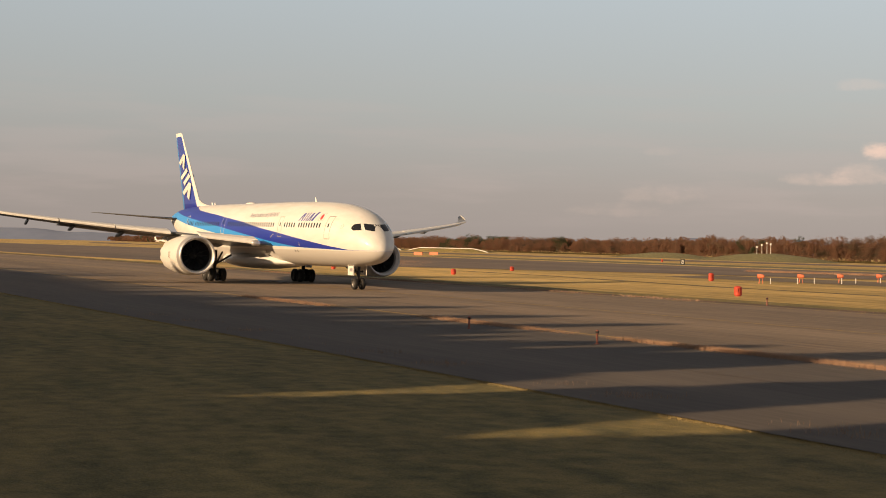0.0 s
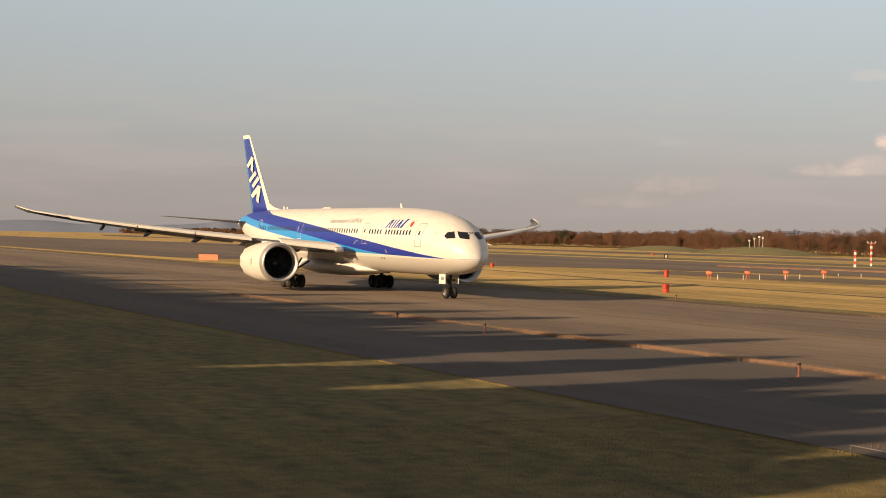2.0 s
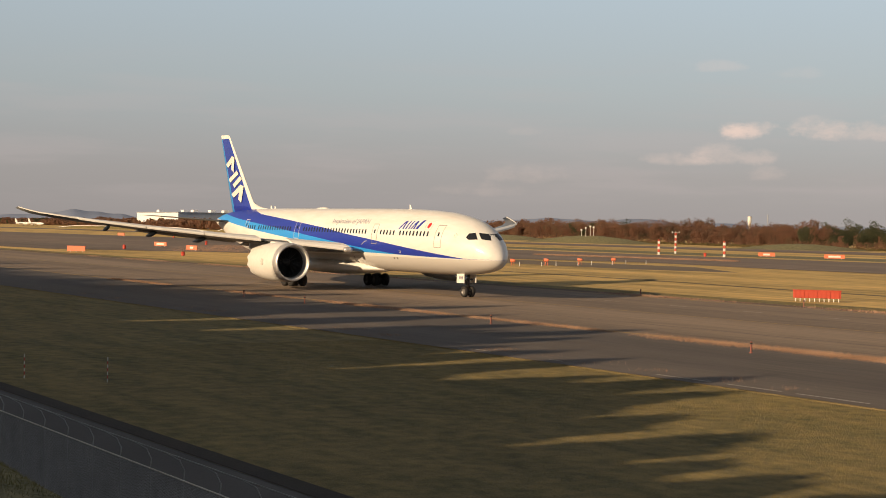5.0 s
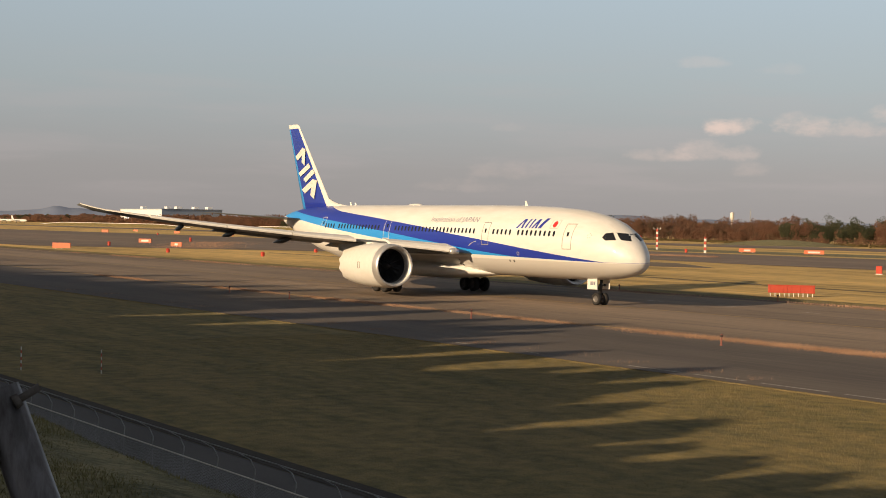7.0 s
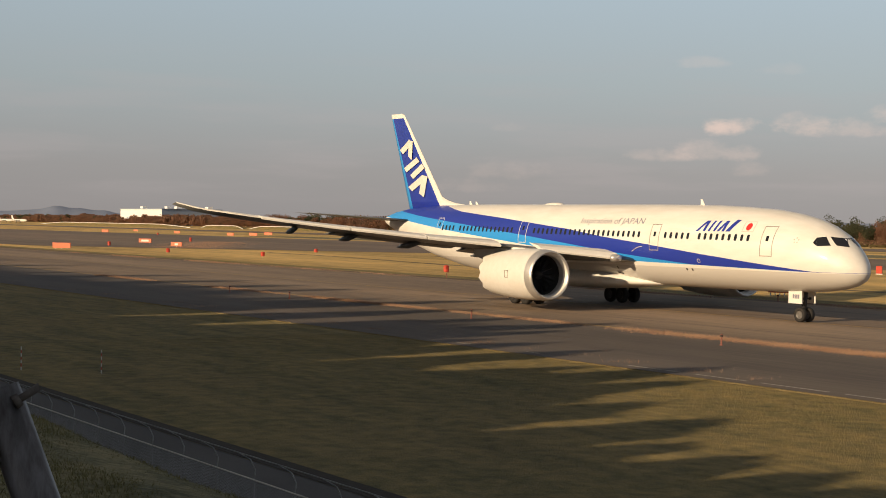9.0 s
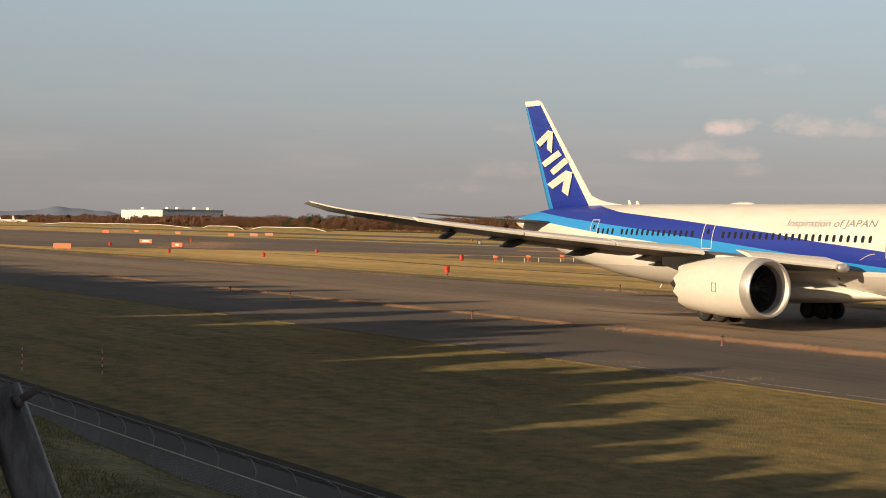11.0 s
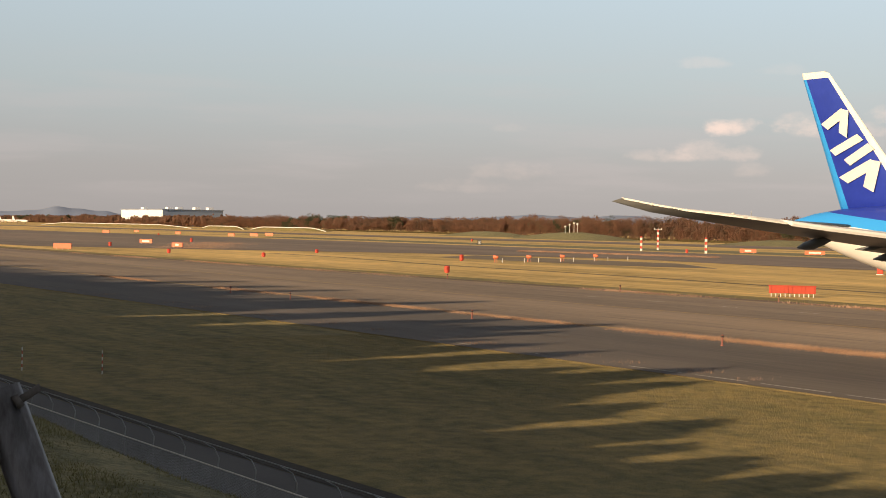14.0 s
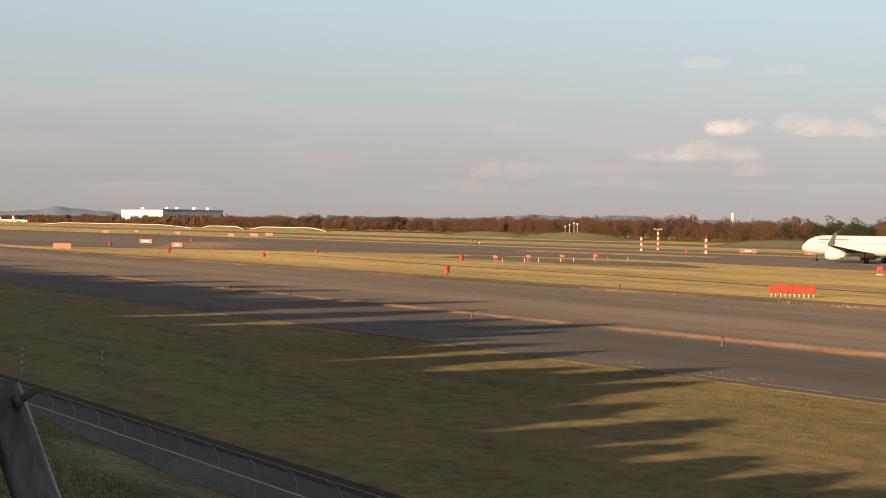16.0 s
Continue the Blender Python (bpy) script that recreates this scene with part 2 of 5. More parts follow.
RUST = surface("rusty_rod", (0.045, 0.038, 0.034), (0.15, 0.135, 0.125), 0.8, 12.0, 90.0, relief=0.3, dist=0.002)


def glass_dark(name):
    m, t, b = material(name, 0.08)
    b.inputs["Base Color"].default_value = (0.02, 0.022, 0.028, 1)
    return m


GLASS = glass_dark("dark_cabin_glass")


def leaf_material(name, stops):
    m, t, b = material(name, 0.9)
    g = t.nodes.new("ShaderNodeNewGeometry")
    v = coords(t)
    n = noisy(t, v, 0.16, 2.0)
    n2 = noisy(t, v, 0.012, 2.0)
    patches = math_node(t, "MULTIPLY_ADD", ramp(t, n, [(0.34, 0.0), (0.66, 1.0)]), 0.60, math_node(t, "MULTIPLY", ramp(t, n2, [(0.35, 0.0), (0.65, 1.0)]), 0.30))
    f = math_node(t, "MULTIPLY_ADD", g.outputs["Random Per Island"], 0.12, patches)
    colour = ramp(t, f, stops)
    t.links.new(colour, b.inputs["Base Color"])
    thin, both = t.nodes.new("ShaderNodeBsdfTranslucent"), t.nodes.new("ShaderNodeMixShader")   # light through thin leaves
    both.inputs[0].default_value = 0.42
    t.links.new(colour, thin.inputs[0])
    t.links.new(b.outputs[0], both.inputs[1])
    t.links.new(thin.outputs[0], both.inputs[2])
    t.links.new(both.outputs[0], t.nodes["Material Output"].inputs[0])
    return m


AUTUMN = leaf_material("autumn_leaves", [(0.0, (0.10, 0.078, 0.052)), (0.25, (0.18, 0.112, 0.074)), (0.5, (0.25, 0.132, 0.084)), (0.7, (0.275, 0.146, 0.092)), (0.88, (0.245, 0.165, 0.102)), (1.0, (0.18, 0.145, 0.09))])
PINE = leaf_material("evergreen_leaves", [(0.0, (0.05, 0.058, 0.034)), (0.5, (0.085, 0.094, 0.050)), (1.0, (0.14, 0.13, 0.07))])
SCRUB = leaf_material("dry_scrub", [(0.0, (0.10, 0.08, 0.035)), (0.5, (0.18, 0.14, 0.06)), (1.0, (0.23, 0.17, 0.08))])


def livery():
    """White hull with a deep blue and a light blue swoosh that climb towards the tail."""
    m, t, b = material("airline_livery", 0.45, 0.0, 0.12)
    co = t.nodes.new("ShaderNodeTexCoord")
    sep = t.nodes.new("ShaderNodeSeparateXYZ")
    t.links.new(co.outputs["Object"], sep.inputs[0])
    u = math_node(t, "MULTIPLY", sep.outputs[0], -1 / 64)
    z = math_node(t, "MULTIPLY", sep.outputs[2], 0.1)

    def line(pts):
        return ramp(t, u, [(a / 64, h / 10) for a, h in pts])
    top = line([(2.7, 3.52), (6.8, 3.90), (13.2, 4.50), (19, 5.08), (24.8, 5.62), (29, 6.12), (38.7, 6.95), (46, 7.50), (50.0, 8.05), (52.5, 9.5)])
    mid = line([(2.7, 3.5), (6.8, 3.58), (14.0, 3.70), (18.0, 3.98), (22.2, 4.32), (26.8, 4.76), (34.5, 5.50), (43.1, 6.26), (53, 7.05), (62, 7.9)])
    low = line([(2.7, 3.5), (14.0, 3.68), (22, 3.78), (30, 4.36), (37.8, 5.03), (47.8, 5.88), (55.3, 6.58), (62, 7.0)])
    grime = noisy(t, coords(t, scale=(0.25, 1, 1)), 1.4, 5.0)
    white = mixc(t, ramp(t, grime, [(0.35, 0.0), (0.7, 1.0)]), (0.75, 0.73, 0.69), (0.84, 0.83, 0.80))
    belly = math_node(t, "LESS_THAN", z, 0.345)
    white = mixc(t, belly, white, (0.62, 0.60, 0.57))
    is_blue = math_node(t, "MULTIPLY", math_node(t, "LESS_THAN", z, top), math_node(t, "GREATER_THAN", z, mid))
    is_light = math_node(t, "MULTIPLY", math_node(t, "LESS_THAN", z, mid), math_node(t, "GREATER_THAN", z, low))
    col = mixc(t, is_light, mixc(t, is_blue, white, (0.020, 0.044, 0.37)), (0.032, 0.31, 0.80))
    t.links.new(col, b.inputs["Base Color"])
    return m


LIVERY = livery()

# ---- mesh helpers ----


def link_mesh(name, bm, mat, parent=None, label="", smooth=False):
    me = bpy.data.meshes.new(name)
    if smooth:
        for f in bm.faces:
            f.smooth = True
    bm.normal_update()
    bm.to_mesh(me)
    bm.free()
    for m in (mat if isinstance(mat, (list, tuple)) else (mat,)):
        me.materials.append(m)
    ob = new(name, me)
    if parent:
        ob.parent = parent
    if label:
        ob["label"] = label
    return ob


def part(name, bm, mat, parent, label="", smooth=False):
    return link_mesh(name, bm, mat, parent, label, smooth)


def share(name, me, parent, m):
    ob = new(name, me)
    ob.parent = parent
    ob.matrix_basis = m
    return ob


def thing(name, m, label, category, group="", kind=""):
    e = new(name)
    e.empty_display_size = 0.2
    e.matrix_basis = m
    return tagged(e, label, category, group, kind)


def loft(bm, rings, caps=True, close=True, mat=0):
    vs = [[bm.verts.new(p) for p in r] for r in rings]
    n = len(rings[0])
    for a, b in zip(vs, vs[1:]):
        for i in range(n if close else n - 1):
            j = (i + 1) % n
            try:
                bm.faces.new((a[i], a[j], b[j], b[i])).material_index = mat
            except ValueError:
                pass
    if caps:
        bm.faces.new(vs[0][::-1]).material_index = mat
        bm.faces.new(vs[-1]).material_index = mat
    bmesh.ops.recalc_face_normals(bm, faces=bm.faces[:])
    return bm


def circle(c, axis, r, n=16):
    axis = Vector(axis).normalized()
    a = axis.orthogonal().normalized()
    b = axis.cross(a)
    return [Vector(c) + (a * math.cos(2 * math.pi * i / n) + b * math.sin(2 * math.pi * i / n)) * r for i in range(n)]


def tube(bm, p, q, r, r2=None, n=10):
    d = Vector(q) - Vector(p)
    return loft(bm, [circle(p, d, r, n), circle(q, d, r if r2 is None else r2, n)])


def spin(bm, prof, origin, axis="x", n=32, caps=False):
    """Rings about an axis from (along, radius) pairs."""
    rings = []
    for a, r in prof:
        ring = []
        for i in range(n):
            t = 2 * math.pi * i / n
            c, s = r * math.cos(t), r * math.sin(t)
            off = (a, c, s) if axis == "x" else (c, a, s) if axis == "y" else (c, s, a)
            ring.append(Vector(origin) + Vector(off))
        rings.append(ring)
    return loft(bm, rings, caps)


def box(bm, lo, hi, bev=0.0):
    g = bmesh.ops.create_cube(bm, size=1.0)["verts"]
    for v in g:
        v.co = Vector([(l + h) / 2 + c * (h - l) for l, h, c in zip(lo, hi, v.co)])
    if bev:
        es = {e for v in g for e in v.link_edges}
        bmesh.ops.bevel(bm, geom=list(es), offset=bev, segments=2, profile=0.5, affect="EDGES")
    return bm


B = bmesh.new

# ---- ground and pavements ----


def flat(name, pts, z, mat, label, category, kind="structure", cut=40.0):
    bm = B()
    f = bm.faces.new([bm.verts.new((x, y, z)) for x, y in pts])
    if f.normal.z < 0:
        f.normal_flip()
    bmesh.ops.recalc_face_normals(bm, faces=[f])
    if f.normal.z < 0:
        f.normal_flip()
    return tagged(link_mesh(name, bm, mat), label, category, kind=kind)


def build_ground():
    prof = [(-600, 4.6), (-120, 4.75), (-90, 4.7), (-78, 4.62), (-75, 4.58), (-73.6, 4.52), (-72.8, 4.38), (-71.5, 3.6), (-69.0, 1.2), (-67.6, 0.15), (-67.0, 0.0), (-59.6, 0.0),
            (-32, 0.0), (-17, 0.0), (26, 0.0), (120, 0.0), (300, 0.0), (600, 0.0), (1500, 0.0), (4900, 0.0)]
    xs = [-4900, -2500, -1200, -600, -300, -150, -60, 0, 30, 50] + [60 + 1.0 * i for i in range(46)] + [120, 180, 300, 800]
    bm = B()
    rows = [[bm.verts.new((x, y, z + (0.10 * noise.noise((x * 0.5, y * 0.8, 0)) if -90 <= y <= -68 and 55 < x < 110 else 0))) for x in xs] for y, z in prof]
    for a, b in zip(rows, rows[1:]):
        for i in range(len(xs) - 1):
            f = bm.faces.new((a[i], a[i + 1], b[i + 1], b[i]))
            f.material_index = 1 if f.calc_center_median().y < -67 else 2 if f.calc_center_median().y > 20 else 0
            f.smooth = True
    tagged(link_mesh("ground", bm, [GRASS, BANK_GRASS, FAR_GRASS]), "dry autumn grass airfield with a mown bank", "grass", kind="structure")


build_ground()
FAR_EDGE = 19.0                                   # where the taxiway meets the dry grass
flat("road", [(-900, -66.9), (300, -66.9), (300, -59.9), (-900, -59.9)], 0.02, ROAD, "narrow dark asphalt perimeter road inside the fence", "road")
flat("soil_strip", [(-900, -59.9), (300, -59.9), (300, -59.1), (-900, -59.1)], 0.03, SOIL, "dark bare soil strip beside the perimeter road", "soil")
flat("shoulder", [(-900, -33.4), (400, -33.4), (400, -17), (-900, -17)], 0.03, SHOULDER, "weathered grey asphalt taxiway shoulder", "shoulder")
flat("taxiway", [(-900, -17), (400, -17), (400, FAR_EDGE), (-900, FAR_EDGE)], 0.035, ASPHALT, "grey-brown asphalt taxiway beside the grass", "taxiway")
flat("far_taxiway", [(700, 116), (-110, 116), (-150, 122), (-196, 100), (-232, 62), (-262, 34), (-330, 30), (-900, 30), (-1300, 60), (-1300, 150), (-700, 186), (-420, 190), (700, 190)], 0.05, FAR_ASPHALT, "pale far taxiway and apron asphalt", "taxiway")
flat("runway", [(600, 262), (-1500, 330), (-1900, 420), (-1900, 470), (-1500, 372), (600, 322)], 0.06, FAR_ASPHALT, "far runway asphalt in front of the woods", "runway")
flat("edge_soil", [(-900, FAR_EDGE), (400, FAR_EDGE), (400, FAR_EDGE + 1.8), (-900, FAR_EDGE + 1.8)], 0.045, DIRT, "dark soil edge between taxiway and grass", "soil")
flat("track_far", [(300, 26.5), (60, 41.0), (-36.6, 48.4), (-57, 51.0), (-80, 52.8), (-111, 53.5), (-160, 61.5), (-196, 64.0), (-196, 62.6), (-160, 60.1), (-111, 52.0), (-80, 51.3), (-57, 49.5), (-36.6, 46.9), (60, 39.4), (300, 25.0)], 0.02, TRACK, "dark mown track across the dry grass", "track")
flat("service_patch", [(-92, 92), (-110, 84), (-165, 84), (-180, 104), (-120, 108)], 0.02, DULL, "dark bare patch round the approach lights", "soil")


def build_lines():
    for y, w in ((-24.5, 0.10), (-9.5, 0.14), (6.5, 0.14), (12.5, 0.16)):
        flat("pavement_seam", [(-300, y), (120, y), (120, y + w), (-300, y + w)], 0.041, SEALANT, "dark sealed joint along the asphalt", "pavement joint")
    for k in range(9):
        x0 = -20 + 9.0 * k
        flat("faded_dash", [(x0, 9.2), (x0 + 2.2, 9.2), (x0 + 2.2, 9.4), (x0, 9.4)], 0.046, WHITE_LINE, "faded white dash on the taxiway", "road marking")
    for x0, L in ((23.0, 1.4), (29.5, 1.1), (37.5, 3.6), (42.0, 3.2), (46.0, 3.8), (50.6, 3.0)):
        flat("edge_dash", [(x0, -32.6), (x0 + L, -32.6), (x0 + L, -32.48), (x0, -32.48)], 0.042, WHITE_LINE, "worn white edge dash on asphalt", "road marking")
    flat("side_stripe", [(-900, -16.5), (400, -16.5), (400, -16.2), (-900, -16.2)], 0.045, YELLOW_LINE, "worn yellow taxiway edge stripe", "road marking")
    flat("side_stripe", [(-900, 17.5), (400, 17.5), (400, 17.8), (-900, 17.8)], 0.045, YELLOW_LINE, "worn yellow taxiway edge stripe", "road marking")
    flat("centre_stripe", [(-900, -0.1), (400, -0.1), (400, 0.12), (-900, 0.12)], 0.045, YELLOW_LINE, "worn yellow taxiway centre line", "road marking")


build_lines()
flat("green_verge", [(400, 198), (-520, 206), (-520, 238), (400, 228)], 0.02, BANK_GRASS, "greener grass verge beside the far taxiway", "grass")


def blades(name, spots, h, w, mat, label, category, lean=0.3, seed=1):
    """Many thin tapering blades, as one piece of stuff."""
    rng = random.Random(seed)
    vs, fs = [], []
    for x, y, z in spots:
        a = rng.uniform(0, 2 * math.pi)
        hh, ww = h * rng.uniform(0.45, 1.15), w * rng.uniform(0.6, 1.3)
        dx, dy = math.cos(a) * ww / 2, math.sin(a) * ww / 2
        lx, ly = rng.uniform(-lean, lean) * hh, rng.uniform(-lean, lean) * hh
        k = len(vs)
        vs += [(x - dx, y - dy, z), (x + dx, y + dy, z), (x + dx * 0.6 + lx * 0.5, y + dy * 0.6 + ly * 0.5, z + hh * 0.6), (x - dx * 0.6 + lx * 0.5, y - dy * 0.6 + ly * 0.5, z + hh * 0.6), (x + lx, y + ly, z + hh)]
        fs += [(k, k + 1, k + 2, k + 3), (k + 3, k + 2, k + 4)]
    me = bpy.data.meshes.new(name)
    me.from_pydata(vs, [], fs)
    me.materials.append(mat)
    return tagged(new(name, me), label, category, kind="stuff")


def build_weeds():
    rng = random.Random(5)
    spots = []
    for _ in range(120000):                       # strip at the taxiway edge, dense in stretches
        x = rng.uniform(-75, 75)
        d = noise.noise((x * 0.09, 3.3, 0)) + 0.25 * noise.noise((x * 0.4, 1.2, 0)) + (0.35 if x > 17 else 0.0) - (0.25 if x < -45 else 0)
        if d > rng.uniform(-0.35, 0.75):
            spots.append((x, -17.0 + rng.gauss(0, 0.62 if x > 15 else 0.34), 0.03))
    blades("edge_weeds", spots, 0.17, 0.011, WEED, "dry orange-brown weeds growing along the taxiway edge", "weeds", 0.5, 2)
    spots = []
    for _ in range(15000):
        x = rng.uniform(-60, 70)
        if noise.noise((x * 0.35, 8.1, 0)) > rng.uniform(0.1, 0.6):
            spots.append((x, -31.6 + rng.gauss(0, 0.55), 0.03))
    blades("shoulder_weeds", spots, 0.16, 0.010, WEED, "dry reddish weed tufts on the shoulder", "weeds", 0.5, 3)
    spots = []
    for _ in range(26000):
        x = rng.uniform(-190, 60)
        if noise.noise((x * 0.06, 5.1, 0)) > rng.uniform(-0.2, 0.5):
            spots.append((x, FAR_EDGE + rng.gauss(0, 0.4), 0.04))
    blades("far_edge_weeds", spots, 0.22, 0.03, WEED, "dry brown weeds along the far taxiway edge", "weeds", 0.5, 4)
    spots = []
    for _ in range(110000):                        # blades where the mown grass meets the asphalt and on the lit lawn
        x = rng.uniform(15, 85)
        spots.append((x, -33.4 - abs(rng.gauss(0, 9.0)), 0.0))
    spots = [s for s in spots if s[1] > -59]
    blades("lawn_blades", spots, 0.05, 0.010, LAWN, "dry mown grass blades beside the shoulder", "grass", 0.7, 6)
    spots = [(rng.uniform(-90, 75), -33.45 - abs(rng.gauss(0, 0.16)), 0.0) for _ in range(26000)]
    blades("edge_fringe", spots, 0.055, 0.012, STRAW, "pale straw fringe of long grass along the shoulder edge", "grass", 0.6, 12)
    spots = []
    for _ in range(9000):
        f = rng.random()
        if noise.noise((f * 9.0, 2.2, 0)) > rng.uniform(-0.5, 0.3):
            spots.append((-236 - 110 * f + rng.gauss(0, 6), 62 + 58 * f + rng.gauss(0, 5), 0.05))
    blades("apron_weeds", spots, 0.14, 0.08, WEED, "patchy reddish weeds over the far apron", "weeds", 0.6, 14)
    spots = [(-222 + 62 * f, 145.0 + 9.4 * f + rng.gauss(0, 0.5), 0.05) for f in (rng.random() for _ in range(8000))]
    blades("far_weed_strip", spots, 0.42, 0.07, WEED, "orange-brown weed strip along the far taxiway", "weeds", 0.5, 9)
    spots = []
    while len(spots) < 85000:
        x, y = rng.uniform(68, 92), rng.uniform(-77, -72.6)
        z = float(np.interp(y, [-78, -75, -73.6, -72.8, -71.5], [4.62, 4.58, 4.52, 4.38, 3.6])) + 0.10 * noise.noise((x * 0.5, y * 0.8, 0))
        spots.append((x, y, z - 0.01))
    blades("bank_blades", spots, 0.042, 0.009, BLADE, "long dry grass blades on the bank", "grass", 0.8, 7)


build_weeds()

# ---- far woods, hills, mounds ----


def clumps(bm_lists, c, r, n, rng, size):
    """Leaf clumps as small crossed quads scattered in an uneven crown."""
    vs, fs = bm_lists
    for _ in range(n):
        d = Vector((rng.gauss(0, 1), rng.gauss(0, 1), rng.gauss(0, 1))).normalized() * rng.uniform(0.5, 1.0)
        p = Vector((c[0] + d.x * r[0], c[1] + d.y * r[1], c[2] + d.z * r[2]))
        s = size * rng.uniform(0.6, 1.4)
        a = Vector((rng.gauss(0, 1), rng.gauss(0, 1), rng.gauss(0, 1))).normalized()
        b = a.orthogonal().normalized()
        e = a.cross(b)
        k = len(vs)
        vs += [tuple(p + b * s), tuple(p + e * s * 0.8), tuple(p - b * s), tuple(p - e * s * 0.8), tuple(p + a * s * 0.9)]
        fs += [(k, k + 1, k + 4), (k + 1, k + 2, k + 4), (k + 2, k + 3, k + 4), (k + 3, k, k + 4)]


def stuff(name, vs, fs, mat, label, category):
    me = bpy.data.meshes.new(name)
    me.from_pydata(vs, [], fs)
    me.materials.append(mat)
    return tagged(new(name, me), label, category, kind="stuff")


def tree_line_y(x):
    return float(np.interp(x, [-3500, -2000, -1330, -850, -480, -380, -200, 400], [900, 690, 590, 535, 440, 405, 380, 360]))


def build_woods():
    rng = random.Random(11)
    brown, green, stems = ([], []), ([], []), ([], [])
    x = -235.0
    while x > -3600:
        near = x > -760
        step = 4.4 if near else 5.5 if x > -1500 else 8.0
        x -= step * rng.uniform(0.6, 1.4)
        for row in range(4):
            yy = tree_line_y(x) + row * 10 + rng.uniform(-4, 4)
            big = rng.random() ** 1.6
            h = 7.0 + 5.0 * big + row * 0.9 + 3.4 * noise.noise((x * 0.012, row, 0)) - (0.9 if x > -520 else -0.4)
            ever = noise.noise((x * 0.022, 7.7, row * 0.2)) > 0.40 or (-335 > x > -395 and rng.random() < 0.8) or (-640 > x > -668 and rng.random() < 0.6)
            w = (2.6 + 2.6 * big) * (1.1 if near else 1.5)
            n = (64 if row else 110) if near else (56 if x > -1500 else 20)
            size = 0.28 if near else 0.46 if x > -1500 else 1.3
            if ever:
                h += 0.8
                w *= 0.8
            for _ in range(5 if near else 4):        # a crown of several leaf masses
                ox, oy, oz = rng.uniform(-0.6, 0.6) * w, rng.uniform(-0.5, 0.5) * w, rng.uniform(0.42, 0.82) * h
                r = w * rng.uniform(0.42, 0.62)
                clumps(green if ever else brown, (x + ox, yy + oy, oz), (r, r, min(r * 0.9, h - oz)), n, rng, size)
            clumps(green if ever else brown, (x, yy, h * 0.42), (w * 0.9, w * 0.7, h * 0.36), n, rng, size)
            if row == 0 and near:                    # low brush at the wood's foot
                clumps(brown, (x, yy - 3, 1.6), (3.8, 2, 1.9), 34, rng, 0.42)
            k = len(stems[0])
            if row < 2 and x > -1200:
                t = rng.uniform(0.12, 0.22)
                stems[0].extend([(x - t, yy, 0), (x + t, yy, 0), (x + t * 0.5, yy, h * 0.8), (x - t * 0.5, yy, h * 0.8), (x, yy + t, 0)])
                stems[1].extend([(k, k + 1, k + 2, k + 3), (k + 4, k, k + 3), (k + 1, k + 4, k + 2)])
    stuff("autumn_woods", *brown, AUTUMN, "rust-brown autumn woods behind the runway", "woods")
    stuff("evergreen_woods", *green, PINE, "dark green conifers among the autumn woods", "woods")
    stuff("wood_stems", *stems, BARK, "thin grey-brown tree stems at the woods' edge", "woods")
    scrub = ([], [])
    for _ in range(2600):
        x = -rng.uniform(260, 1200)
        y = tree_line_y(x) - abs(rng.gauss(0, 7)) - 4
        clumps(scrub, (x, y, 0.35), (0.9, 0.9, 0.5), 3, rng, 0.5)
    stuff("dry_scrub", *scrub, SCRUB, "pale dry scrub at the foot of the woods", "scrub")


build_woods()


def ridge(name, az0, az1, dist, peaks, base, label):
    """A far range of hills; heights in metres at directions in degrees from +Y towards -X."""
    bm = B()
    n = 90
    rows = []
    for i in range(n + 1):
        a = az0 + (az1 - az0) * i / n
        h = base + sum(hh * math.exp(-((a - c) / w) ** 2) for c, w, hh in peaks) + base * 0.16 * noise.noise((a * 1.1, dist * 0.01, 0)) + base * 0.05 * noise.noise((a * 4, 1, 0))
        r = radians(a)
        c0 = Vector((92 - math.sin(r) * dist, -77 + math.cos(r) * dist, 0))
        back = Vector((-math.sin(r), math.cos(r), 0))
        rows.append([bm.verts.new(c0 + back * d + Vector((0, 0, z))) for d, z in ((-120, -2), (-50, h * 0.6), (0, h), (80, h * 0.5), (160, -2))])
    for p, q in zip(rows, rows[1:]):
        for i in range(4):
            bm.faces.new((p[i], q[i], q[i + 1], p[i + 1])).smooth = True
    bmesh.ops.recalc_face_normals(bm, faces=bm.faces[:])
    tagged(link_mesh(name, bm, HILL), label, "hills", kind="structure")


ridge("backdrop_hills", 84, 68.2, 4300, [(71.65, 0.55, 19), (70.7, 0.55, 14), (69.9, 0.4, 8), (72.6, 0.5, 6), (73.4, 0.7, 5), (78.5, 1.5, 10)], 21, "hills on the horizon, tinted blue for haze")
ridge("backdrop_ridge", 60.5, 38, 4300, [(54.2, 1.6, 12), (50.8, 1.4, 14), (47.8, 1.0, 5)], 26, "low ridge on the horizon, tinted blue for haze")


